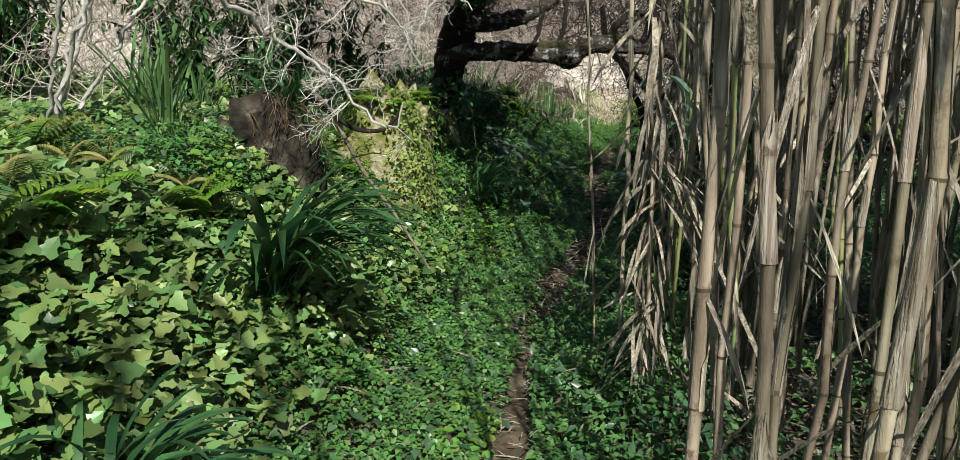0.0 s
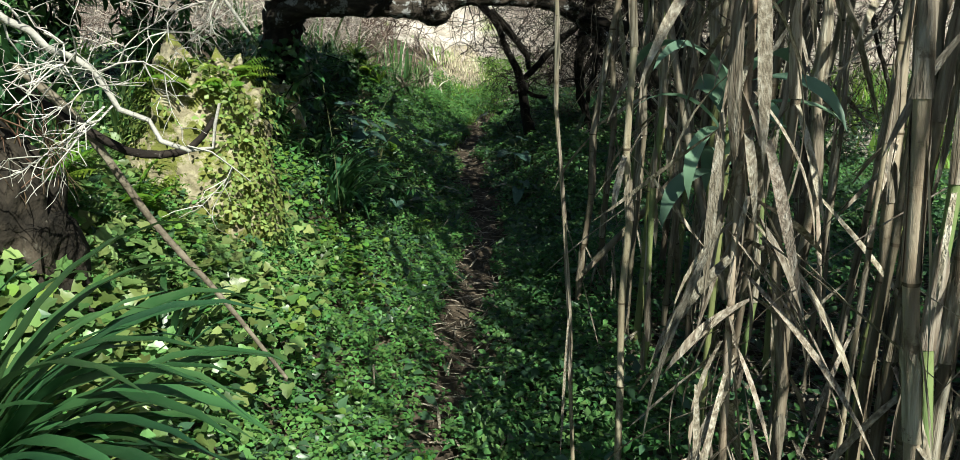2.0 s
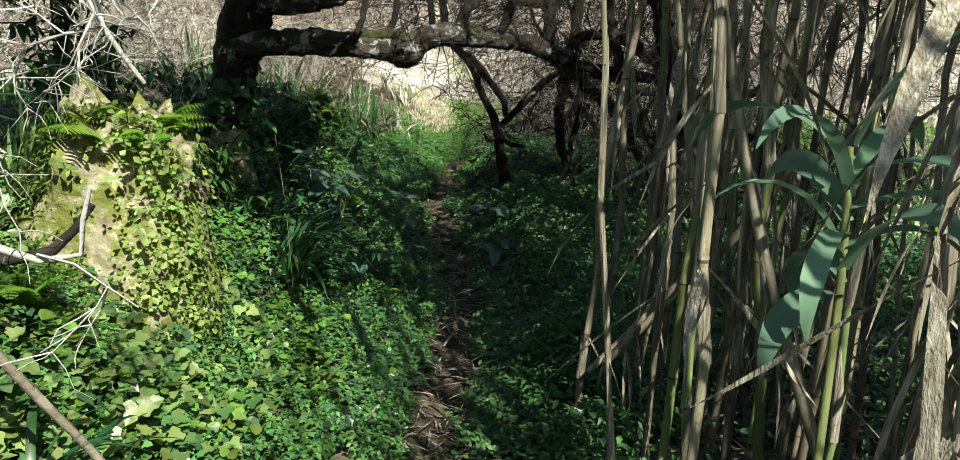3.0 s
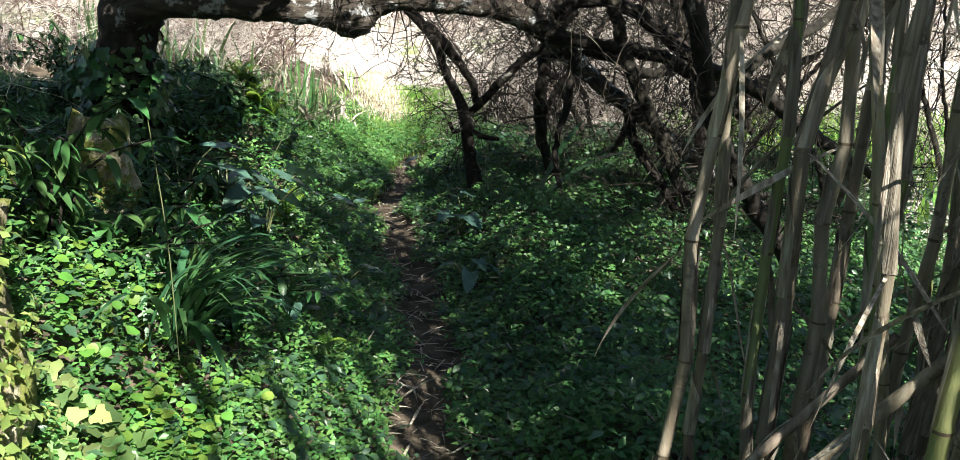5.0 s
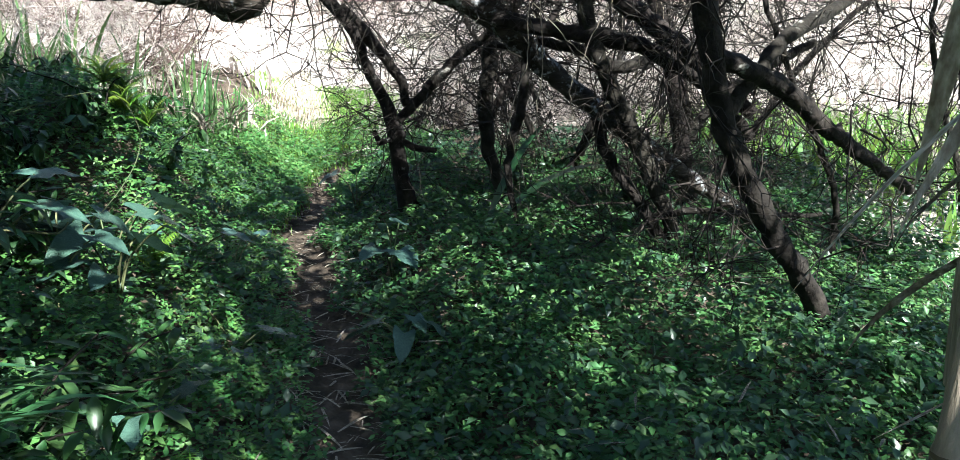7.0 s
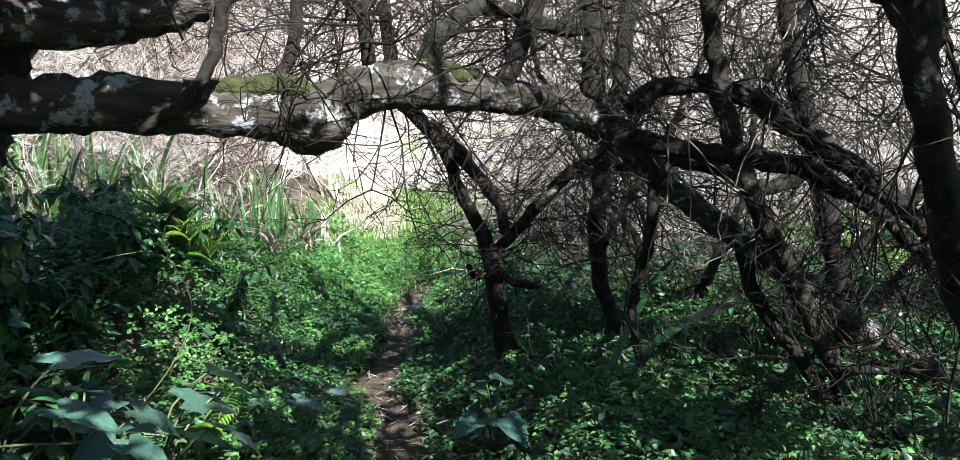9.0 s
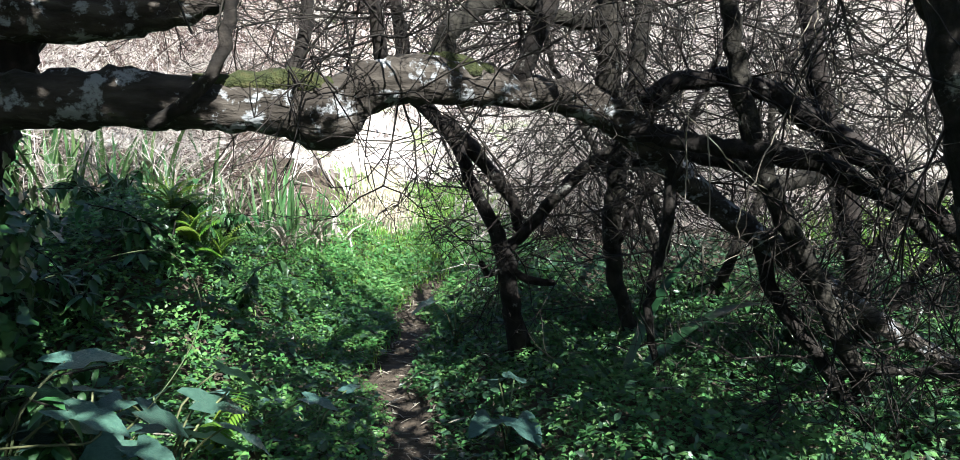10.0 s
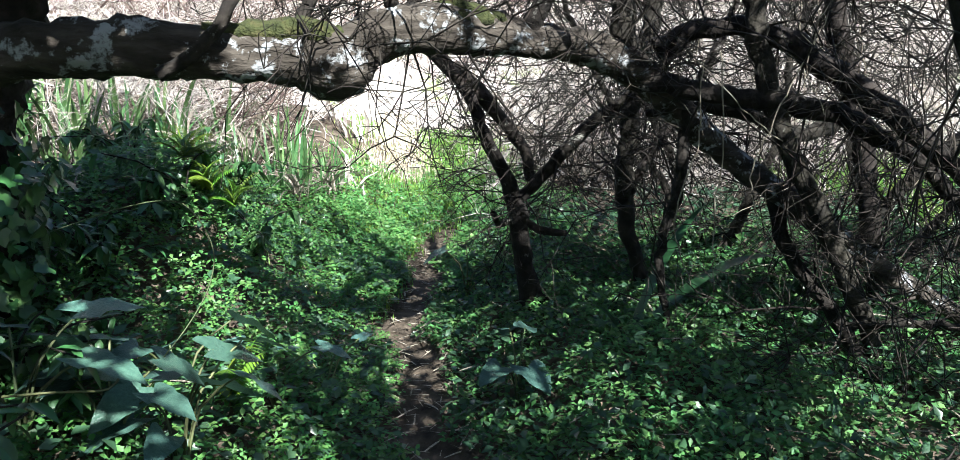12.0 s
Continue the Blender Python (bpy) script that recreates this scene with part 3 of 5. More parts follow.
# leaf layer above view, added to shade the path, bank and thicket
r = np.random.default_rng(33)
n = 42000
pl = np.stack([r.uniform(-2.6, 6.0, n), r.uniform(5.3, 11.5, n), np.zeros(n)], -1)
pl[:, 2] = 2.9 + 0.2 * waves(pl[:, 0], pl[:, 1]) ** 2 + 1.1 * r.random(n) - 0.02 * (pl[:, 1] - 9) ** 2
cx, cy = pl[:, 0], pl[:, 1]
gaps = waves(1.1 * cx + 2, 1.1 * cy) + 0.6 * waves(2.7 * cx, 2.7 * cy + pl[:, 2])
# density, far limits and openings set where sun should reach the ground
leafy_here = gaps > np.interp(cx, (-2, 0, 1, 2.8, 3.3, 6), (-1.1, -1.1, -0.3, -0.3, 0.1, 0.3))
leafy_here &= cy < np.interp(cx, (-1, 0.4, 1.0, 2.5, 2.9), (11.0, 10.2, 7.6, 7.6, 8.4))
leafy_here &= ~((cx > 2.9) & (cy < 6.3)) & (np.hypot(cx - 2.6, cy - 6.9) > 0.4)
pl = pl[leafy_here]
n = len(pl)
part("crown", scatter(*LEAF_OVAL, pl - np.array(AT), turns(r.uniform(0, 6.28, n), r.normal(0, 0.6, n), r.uniform(0, 6.28, n)), r.uniform(0.09, 0.17, n)), M_SHRUB, bowed,
     "unseen leafy canopy added to cast shade")["kind"] = "stuff"

# the forked little tree beyond the limb
AT = (2.25, 11.05, float(land(2.25, 11.05)))
fork = thing("forked_tree", "small dark forked tree with crooked stems", "tree", AT)
trunks = [("trunk", [(2.28, 11.03, AT[2] - 0.05, 0.065), (2.2, 11.03, 0.45, 0.06), (2.13, 11.0, 0.75, 0.055), (2.08, 11.0, 1.08, 0.055)]),
          ("stem", [(2.09, 11.0, 1.05, 0.042), (1.98, 11.0, 1.3, 0.04), (1.88, 11.02, 1.52, 0.038), (1.8, 11.05, 1.72, 0.036), (1.68, 11.1, 1.87, 0.04), (1.58, 11.15, 2.0, 0.04), (1.5, 11.2, 2.5, 0.03)]),
          ("stem", [(2.1, 11.0, 1.12, 0.036), (2.28, 11.0, 1.3, 0.034), (2.48, 10.95, 1.52, 0.032), (2.68, 10.8, 1.72, 0.03), (2.85, 10.6, 1.95, 0.025)]),
          ("stem", [(2.16, 11.0, 1.22, 0.03), (2.13, 11.05, 1.38, 0.034), (2.0, 11.05, 1.55, 0.036), (1.85, 11.08, 1.72, 0.045), (1.73, 11.1, 1.83, 0.05)]),
          ("stem", [(2.1, 11.0, 1.0, 0.022), (2.2, 10.95, 0.95, 0.022), (2.34, 10.9, 0.93, 0.016)]),
          ("stem", [(2.06, 11.0, 1.0, 0.02), (1.97, 10.97, 0.98, 0.02), (1.93, 10.95, 1.05, 0.016)]),
          ("stem", [(2.2, 11.0, 0.6, 0.03), (2.3, 10.98, 0.45, 0.035), (2.36, 10.95, 0.33, 0.02)])]
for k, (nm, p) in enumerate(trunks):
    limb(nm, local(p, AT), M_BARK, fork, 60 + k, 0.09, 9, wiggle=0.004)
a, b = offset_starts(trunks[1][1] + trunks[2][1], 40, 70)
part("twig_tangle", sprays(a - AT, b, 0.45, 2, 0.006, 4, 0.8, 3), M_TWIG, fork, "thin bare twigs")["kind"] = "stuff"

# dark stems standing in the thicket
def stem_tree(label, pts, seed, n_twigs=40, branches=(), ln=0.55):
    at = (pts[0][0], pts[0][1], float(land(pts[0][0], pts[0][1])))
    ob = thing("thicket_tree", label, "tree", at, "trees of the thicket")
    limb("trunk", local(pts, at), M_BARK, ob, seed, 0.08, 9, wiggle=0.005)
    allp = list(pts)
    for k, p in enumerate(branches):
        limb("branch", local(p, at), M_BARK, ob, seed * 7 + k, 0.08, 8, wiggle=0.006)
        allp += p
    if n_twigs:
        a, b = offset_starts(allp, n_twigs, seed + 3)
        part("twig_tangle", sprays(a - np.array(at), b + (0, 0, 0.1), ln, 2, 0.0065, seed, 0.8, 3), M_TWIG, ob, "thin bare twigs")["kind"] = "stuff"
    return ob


stem_tree("dark curved tree stem hanging with bare twigs", [(2.9, 11.0, 0.0, 0.05), (2.84, 11.0, 0.6, 0.045), (2.72, 11.0, 1.05, 0.05), (2.74, 11.0, 1.6, 0.05), (2.86, 11.0, 2.25, 0.05), (2.9, 11.0, 3.2, 0.04)], 81,
          24, [[(2.72, 11.0, 1.1, 0.03), (2.9, 11.0, 1.4, 0.028), (3.2, 11.1, 1.75, 0.025), (3.5, 11.2, 2.3, 0.02)]])
stem_tree("thick dark leaning tree trunk in the thicket", [(3.85, 8.7, 0.0, 0.06), (3.55, 8.7, 0.45, 0.055), (3.2, 8.7, 0.9, 0.055), (3.0, 8.7, 1.24, 0.052), (2.86, 8.7, 1.71, 0.058), (2.76, 8.7, 2.14, 0.06), (2.65, 8.75, 3.2, 0.055)], 82,
          40, [[(3.0, 8.7, 1.3, 0.036), (3.3, 8.75, 1.62, 0.032), (3.8, 8.9, 1.85, 0.028), (4.4, 9.1, 2.3, 0.03)],
               [(2.9, 8.7, 1.55, 0.045), (3.2, 8.7, 1.45, 0.045), (3.7, 8.8, 1.2, 0.04), (4.3, 8.9, 0.9, 0.03)],
               [(2.85, 8.7, 2.0, 0.04), (2.6, 9.0, 2.4, 0.04), (2.2, 9.4, 2.6, 0.03), (1.8, 9.8, 2.9, 0.025)]])
stem_tree("dark crooked tree stem in the thicket", [(3.6, 9.9, 0.05, 0.04), (3.55, 9.9, 0.5, 0.04), (3.35, 9.9, 0.9, 0.045), (3.15, 9.95, 1.3, 0.05), (2.95, 10.0, 1.75, 0.045), (2.8, 10.0, 2.4, 0.04)], 83, 22,
          [[(3.4, 9.9, 0.62, 0.02), (3.6, 9.7, 0.68, 0.02), (3.9, 9.6, 0.66, 0.018), (4.3, 9.5, 0.67, 0.012)]])
stem_tree("dark tree stem with pale lichen spots", [(4.3, 10.6, 0.1, 0.06), (4.0, 10.5, 0.8, 0.06), (3.85, 10.5, 1.5, 0.06), (3.6, 10.45, 2.1, 0.055), (3.5, 10.5, 3.0, 0.05)], 84, 30,
          [[(3.95, 10.5, 1.0, 0.04), (4.3, 10.4, 1.4, 0.04), (4.9, 10.4, 1.7, 0.03)], [(3.8, 10.5, 1.6, 0.04), (3.4, 10.4, 1.5, 0.04), (3.0, 10.4, 1.62, 0.035), (2.6, 10.5, 1.6, 0.02)]])
r = np.random.default_rng(90)
for k in range(17):
    bx, by = r.uniform(2.4, 6.2), r.uniform(11.2, 14.5)
    if k > 10:
        bx, by = r.uniform(4.2, 6.5), r.uniform(8.6, 11)
    p, dr, rad = np.array([bx, by, float(land(bx, by))]), np.array([r.normal(0, 0.3), r.normal(0, 0.2), 1.0]), r.uniform(0.02, 0.042)
    pts = []
    for j in range(6):
        pts.append((*p, rad * (1 - 0.12 * j)))
        p = p + dr * r.uniform(0.3, 0.5)
        dr = dr + (r.normal(0, 0.28), r.normal(0, 0.2), r.normal(0, 0.1))
    stem_tree("dark bare thicket stem with fine twigs", pts, 100 + k, 11, (), 0.6)

# low twig tangle of the thicket, and brush beyond it
def tangle(name, n, x0, x1, y0, y1, z0, z1, seed, mat, label, ln=0.5, depth=2, rad=0.005, lift=0.3, category="thicket", spread=0.8, kids=3):
    r = np.random.default_rng(seed)
    x, y = r.uniform(x0, x1, n), r.uniform(y0, y1, n)
    z = land(x, y) + r.uniform(z0, z1, n)
    ob = new(name, mesh_of(name, *sprays(np.stack([x, y, z], -1), r.normal(0, 1, (n, 3)) + (0, 0, lift), ln, depth, rad, seed, spread, kids), mat))
    return tagged(ob, label, category, kind="stuff")


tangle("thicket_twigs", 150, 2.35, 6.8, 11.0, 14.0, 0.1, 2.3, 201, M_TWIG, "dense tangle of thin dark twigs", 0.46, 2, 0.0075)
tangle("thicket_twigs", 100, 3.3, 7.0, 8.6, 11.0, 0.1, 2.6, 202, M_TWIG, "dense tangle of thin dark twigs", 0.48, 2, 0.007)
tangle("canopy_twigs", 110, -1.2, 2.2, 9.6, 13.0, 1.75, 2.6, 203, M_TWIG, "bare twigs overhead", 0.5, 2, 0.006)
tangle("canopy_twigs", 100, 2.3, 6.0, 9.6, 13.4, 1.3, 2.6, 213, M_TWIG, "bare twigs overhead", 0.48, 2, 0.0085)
tangle("russet_brush", 420, -5, 1.2, 14.2, 17.5, 0.0, 1.9, 214, M_RUSSET, "reddish brown bare brush beyond the clearing", 0.6, 2, 0.009, category="brush")
tangle("russet_brush", 120, 3.0, 9, 14.0, 18.0, 0.0, 1.8, 215, M_RUSSET, "reddish brown bare brush beyond the thicket", 0.5, 2, 0.008, category="brush")
tangle("russet_brush", 200, -2, 7, 19.0, 22.0, 0.0, 1.6, 216, M_RUSSET, "reddish brown bare brush on the slope", 0.8, 2, 0.013, category="brush")
tangle("far_brush", 300, 2.9, 9, 14.0, 18.0, 0.0, 2.2, 204, M_BRUSH, "pale pinkish dry brush beyond the thicket", 0.7, 2, 0.008, category="brush")
tangle("far_brush", 330, -5, 1.2, 14.4, 18.5, 0.0, 2.5, 210, M_BRUSH, "pale pinkish dry brush beyond the clearing", 0.7, 2, 0.008, category="brush")
tangle("far_brush", 620, -10, 20, 19, 30.0, 0.0, 2.4, 205, M_BRUSH, "pale dry brush on the far slope", 1.0, 2, 0.014, category="brush")
tangle("thicket_brush", 460, 3.0, 8.0, 12.0, 15.0, -0.1, 1.8, 217, M_BRUSH, "pale pinkish bare brush behind the thicket trees", 0.6, 2, 0.0065, category="brush")
tangle("left_brush", 230, -3.2, 0.5, 13.0, 15.5, 0.0, 1.4, 206, M_BRUSH, "pale dry stems behind the bank", 0.5, 2, 0.0045, category="brush")
tangle("right_brush", 170, 5.5, 10, 7.5, 14.0, 0.0, 2.4, 207, M_BRUSH, "pale dry brush in the sun", 0.8, 2, 0.009, category="brush")

x, y, r = field(80000, -14, 26, 14.0, 44, lambda x, y: (1 - np.exp(-((x - path_x(y) + 0.1) / 0.85) ** 4) * (y < 19)) * (clumps(x, y, 1.2) > 0.42) * np.where((x < 1.3) & (y < 17.5), 0.12, 1.0), 211)
n = len(x)
stuff("dry_grass_field", scatter(*gb, np.stack([x, y, land(x, y)], -1), turns(r.uniform(0, 6.283, n), r.normal(0, 0.9, n), np.zeros(n)), r.uniform(0.15, 0.38, n) * np.clip(y / 20, 1, 2)), M_BRUSH,
      "pale bleached dry grass on the slope", "grass")
# ---- the cane bed ----
def cane_proto(seed, green=False, height=3.8, tatters=3):
    r = np.random.default_rng(seed)
    ob = thing("reed_cane", "tall green-stained reed cane with papery sheaths" if green else "tall dry straw-coloured reed cane with papery sheaths", "cane", group="canes of the reed bed")
    rad, n = r.uniform(0.0115, 0.0145), 15
    z, nodes = -0.1, []
    a1, a2 = r.normal(0, 0.07), r.normal(0, 0.07)
    for i in range(n + 1):
        t = i / n
        nodes.append((a1 * t * t * 2 + 0.009 * r.normal(), a2 * t * t * 2 + 0.009 * r.normal(), z, rad * (1 - 0.45 * t)))
        z += height / n * r.uniform(0.75, 1.25)
    prof = []
    for i in range(n):
        a, b = np.array(nodes[i]), np.array(nodes[i + 1])
        d = b - a
        for t, k in ((0.0, 1.02), (0.025, 1.16), (0.06, 1.0), (0.5, 0.95), (0.95, 1.0)):
            q = a + d * t
            q[3] *= k
            prof.append(q)
    c = np.array(prof)
    s = 9
    ang = np.linspace(0, 2 * np.pi, s, endpoint=False)
    v = np.stack([c[:, :1] + c[:, 3:] * np.cos(ang), c[:, 1:2] + c[:, 3:] * np.sin(ang), np.repeat(c[:, 2:3], s, 1)], -1)
    i, j = np.meshgrid(np.arange(len(c) - 1), np.arange(s), indexing="ij")
    f = np.stack([i * s + j, i * s + (j + 1) % s, (i + 1) * s + (j + 1) % s, (i + 1) * s + j], -1).reshape(-1, 4)
    culm = part("culm", (v.reshape(-1, 3), f), M_CANE_GREEN if green else M_CANE, ob, "", True)
    culm.data.materials.append(M_NODE)
    culm.data.polygons.foreach_set("material_index", (i.ravel() % 5 == 0).astype(np.int32))
    picks = r.permutation(np.arange(0, n - 2))[:tatters]
    for i in picks:
        p, p2 = np.array(nodes[i]), np.array(nodes[i + 1])
        long = r.uniform(0.6, 1.35)
        turn, cover = r.uniform(0, 6.28), r.uniform(3.0, 6.2)
        m, s = 10, 9
        ang = turn + np.linspace(-cover / 2, cover / 2, s)
        flare, rag = r.uniform(0.0, 0.009), r.uniform(0.2, 0.9, s)
        v = []
        for j in range(m):
            t = j / (m - 1)
            c = p + (p2 - p) * t * long
            w = 1.0 if t < 0.55 else 1.0 - 0.8 * (t - 0.55) / 0.45
            for k, aa in enumerate(ang):
                rr = c[3] * 1.08 + 0.0015 + flare * max(0, t - 0.5) ** 1.5 * (1 + rag[k]) + 0.001 * math.sin(3 * aa + 5 * t)
                al = turn + (aa - turn) * w
                zz = c[2] - (0.12 * rag[k] * t ** 3) * 0.4
                v.append((c[0] + rr * math.cos(al), c[1] + rr * math.sin(al), zz))
        ii, jj = np.meshgrid(np.arange(m - 1), np.arange(s - 1), indexing="ij")
        f = np.stack([ii * s + jj, ii * s + jj + 1, (ii + 1) * s + jj + 1, (ii + 1) * s + jj], -1).reshape(-1, 4)
        part("sheath", (np.array(v), f), M_SHEATH, ob, "pale papery sheath", True)
        for _ in range(int(r.integers(1, 3))):
            lv, lf = blade(r.uniform(0.16, 0.55), r.uniform(0.008, 0.024), r.uniform(0.2, 0.7), r.uniform(-0.5, 0.3), 9, 0.45, r.normal(0, 1.8), r.uniform(-84, -35))
            part("dry_leaf", (lv, lf), M_SHEATH, ob, "withered hanging leaf", True, Matrix.Translation(tuple(p2[:3])) @ pose(0, 0, 0, 0, 0, r.uniform(0, 360)))
    # even seeds get an unseen top plume, added to shade the path
    if seed % 2 == 0:
        plume = []
        for k in range(5):
            q = np.array(nodes[int(r.integers(n - 3, n + 1))])
            lv, lf = blade(r.uniform(0.4, 0.75), r.uniform(0.035, 0.055), r.uniform(1.0, 2.0), 0.4, 4, 0.3, r.normal(0, 0.6))
            ca, sa = math.cos(2.4 * k), math.sin(2.4 * k)
            plume.append((lv @ np.array([[ca, sa, 0], [-sa, ca, 0], [0, 0, 1]]) + q[:3], lf))
        part("leaf_plume", join(plume), M_CANE_LEAF, ob, "grey-green leaf plume added above view for shade")["kind"] = "stuff"
    return ob


protos = [cane_proto(300 + k, k in (2, 6), 4.0 + 0.12 * k, 6 + k % 4) for k in range(9)]
slim = [cane_proto(350 + k, k == 1, 4.2, 2) for k in range(3)]
used = [False] * len(protos)


def cane(k, x, y, lean_x=0.0, lean_y=0.0, yaw=0.0, size=1.0, thick=1.0):
    """A cane standing at x, y; lean: degrees its top goes to +x and +y."""
    z = float(land(x, y))
    m = pose(x, y, z, -lean_y, lean_x, 0) @ pose(0, 0, 0, 0, 0, yaw)
    if not used[k]:
        used[k] = True
        ob = protos[k]
        ob.matrix_basis = m @ Matrix.Diagonal((size * thick, size * thick, size, 1))
        return ob
    ob = copy_thing(protos[k], m)
    ob.scale = (size * thick, size * thick, size)
    return ob


NEAR = [(0, 0.82, 1.5, -1, 0, 0.95), (1, 0.9, 1.36, 0, 1, 0.95), (3, 0.98, 1.62, 1, 0, 0.8), (4, 1.04, 1.4, 1, 0, 1.0), (5, 1.12, 1.6, 1, 1, 0.8), (7, 1.24, 1.5, 2, 0, 0.9),
        (8, 1.02, 2.2, 1, 0, 0.9), (1, 1.25, 2.3, 2, 0, 1.0), (3, 1.4, 2.1, 3, 1, 1.1), (6, 1.15, 2.6, -2, 0, 0.9),
        (0, 1.04, 4.3, 0, 1, 0.9), (3, 1.3, 3.8, -1, 1, 1.1), (4, 1.3, 3.3, -4, 0, 1.2), (6, 1.38, 3.4, -1, 0, 1.2), (5, 1.62, 3.7, 1, 0, 1.1), (7, 1.5, 3.2, 3, 0, 1.2),
        (2, 1.49, 5.43, 2, 0, 1.3), (3, 1.64, 4.46, 1, 0, 1.5), (0, 1.85, 4.3, 2, 1, 1.4), (4, 1.5, 5.6, 2, 0, 1.0), (5, 1.68, 5.6, 3, 0, 1.1), (6, 1.4, 5.1, 2, 1, 1.2),
        (1, 1.44, 6.24, 2, 0, 1.5), (3, 1.58, 6.3, 1, 0, 1.4), (7, 1.63, 6.1, 4, 0, 1.6), (6, 1.69, 6.22, 3, 1, 1.4), (0, 1.78, 6.12, 3, 0, 1.55), (5, 1.9, 6.25, 4, 0, 1.4),
        (2, 1.9, 6.05, 4, 0, 1.2), (4, 0.93, 4.35, -3, 1, 0.5)]
r = np.random.default_rng(410)
taken = []
for k, x, y, lx, ly, sz in NEAR:
    cane(k, x, y, lx, ly, float(r.uniform(0, 360)), 1.0, sz)
    taken.append((x, y))
count = 0
while count < 175:
    # the last 13 stand unseen behind the start, added to shade the path
    y = 0.9 + 5.6 * float(r.uniform(0, 1)) ** 0.72 if count < 162 else float(r.uniform(-3.0, 0.5))
    edge = float(np.interp(y, [-4, 0.9, 1.3, 2.4, 3.5, 5.8, 6.5], [1.1, 1.2, 1.3, 1.35, 1.45, 1.75, 2.3]))
    x = edge + float(r.uniform(0, 1)) ** 1.25 * 3.2
    if min(math.hypot(x - a, y - b) for a, b in taken) < 0.06:
        continue
    if x > 2.5 and y > 4.6:
        continue
    taken.append((x, y))
    cane(int(r.integers(0, 9)), x, y, float(r.normal(1.5, 3.5)), float(r.normal(0, 3)), float(r.uniform(0, 360)), float(r.uniform(0.9, 1.15)), float(r.uniform(0.7, 1.35)))
    count += 1


# unseen canes leaning over the path behind the start, added to shade the bank
for k in range(4):
    x, y = float(r.uniform(0.9, 1.15)), float(r.uniform(-2.3, -0.5))
    cane(2 * int(r.integers(0, 5)), x, y, float(r.uniform(-14, -8)), 0.0, float(r.uniform(0, 360)), 1.0, 0.9)


for k in range(140):
    y = float(r.uniform(2.2, 4.6))
    x = 2.2 + float(r.uniform(0, 3.0))
    z = float(land(x, y))
    copy_thing(slim[k % 3], pose(x, y, z, float(r.normal(0, 3)), float(r.normal(1, 3)), 0) @ pose(0, 0, 0, 0, 0, float(r.uniform(0, 360)))).scale = (1.2, 1.2, 1)
for k, ob in enumerate(slim):
    ob.matrix_basis = pose(2.6 + 0.5 * k, 3.0 + k, float(land(2.6 + 0.5 * k, 3.0 + k)), 0, 2, 30 * k)


# ---- strap-leaved clumps ----
STRAPS = {}


def strap_leaf(kind, k):
    if (kind, k) not in STRAPS:
        r = np.random.default_rng(1000 + 31 * k + kind)
        if kind == 0:
            vf = blade(r.uniform(0.75, 1.0), r.uniform(0.035, 0.05), r.uniform(0.7, 1.8), r.uniform(0.1, 0.9), 9, 0.3, r.normal(0, 0.3))
        elif kind == 2:
            vf = blade(r.uniform(0.7, 1.0), r.uniform(0.025, 0.045), r.uniform(0.6, 2.2), r.uniform(0.2, 1.5), 8, 0.3, r.normal(0, 0.9))
        else:
            vf = blade(r.uniform(0.85, 1.1), r.uniform(0.03, 0.042), r.uniform(0.05, 0.55), r.uniform(0.0, 0.4), 8, 0.3, r.normal(0, 0.5))
        STRAPS[kind, k] = mesh_of("strap_leaf", *vf, M_SHEATH if kind == 2 else M_SWORD if kind == 1 else M_STRAP, True)
    return STRAPS[kind, k]


def strap_clump(x, y, size, n, seed, kind=0, label="clump of long arching dark green strap leaves", toward=None, z=None, spread=11):
    r = np.random.default_rng(seed)
    ob = thing("strap_leaf_plant", label, "plant", (x, y, (float(land(x, y)) if z is None else z) - 0.02), "strap-leaved clumps")
    for k in range(n):
        yaw = r.uniform(0, 360) if toward is None else r.normal(toward, 55)
        part("leaf", strap_leaf(kind, int(r.integers(0, 12))), None, ob, "", True,
             pose(r.normal(0, 0.04), r.normal(0, 0.04), 0, 0, r.normal(0 if toward is None else 16, spread), yaw) @ Matrix.Scale(size * r.uniform(0.65, 1.1), 4))
    return ob


strap_clump(-0.42, 1.92, 0.62, 60, 501, 0, "large clump of long green strap leaves beside the path", 0, float(land(-0.4, 1.95)) + 0.16)
strap_clump(-0.52, 3.6, 0.95, 64, 502, 0, "dark green strap-leaved clump hanging over the bank", 0, float(land(-0.52, 3.6)) + 0.2)
strap_clump(-1.2, 4.15, 0.5, 34, 503, 1, "bright upright strap-leaved clump on top of the bank", None, float(land(-1.2, 4.15)) + 0.25)
strap_clump(-0.85, 5.2, 0.62, 46, 504, 0, "arching bright strap-leaved clump on the bank", None, float(land(-0.85, 5.2)) + 0.3)
strap_clump(-0.95, 6.6, 0.6, 30, 505, 1, "bright upright strap-leaved clump on top of the bank")
strap_clump(-1.5, 5.4, 0.6, 30, 506, 1, "upright strap-leaved clump on top of the bank")
strap_clump(0.22, 7.9, 0.4, 22, 507, 0, "small strap-leaved clump among the herbs", 20)
strap_clump(0.14, 7.35, 0.64, 60, 508, 0, "dark green arching strap-leaved clump by the path", 0, float(land(0.1, 7.35)) + 0.12)
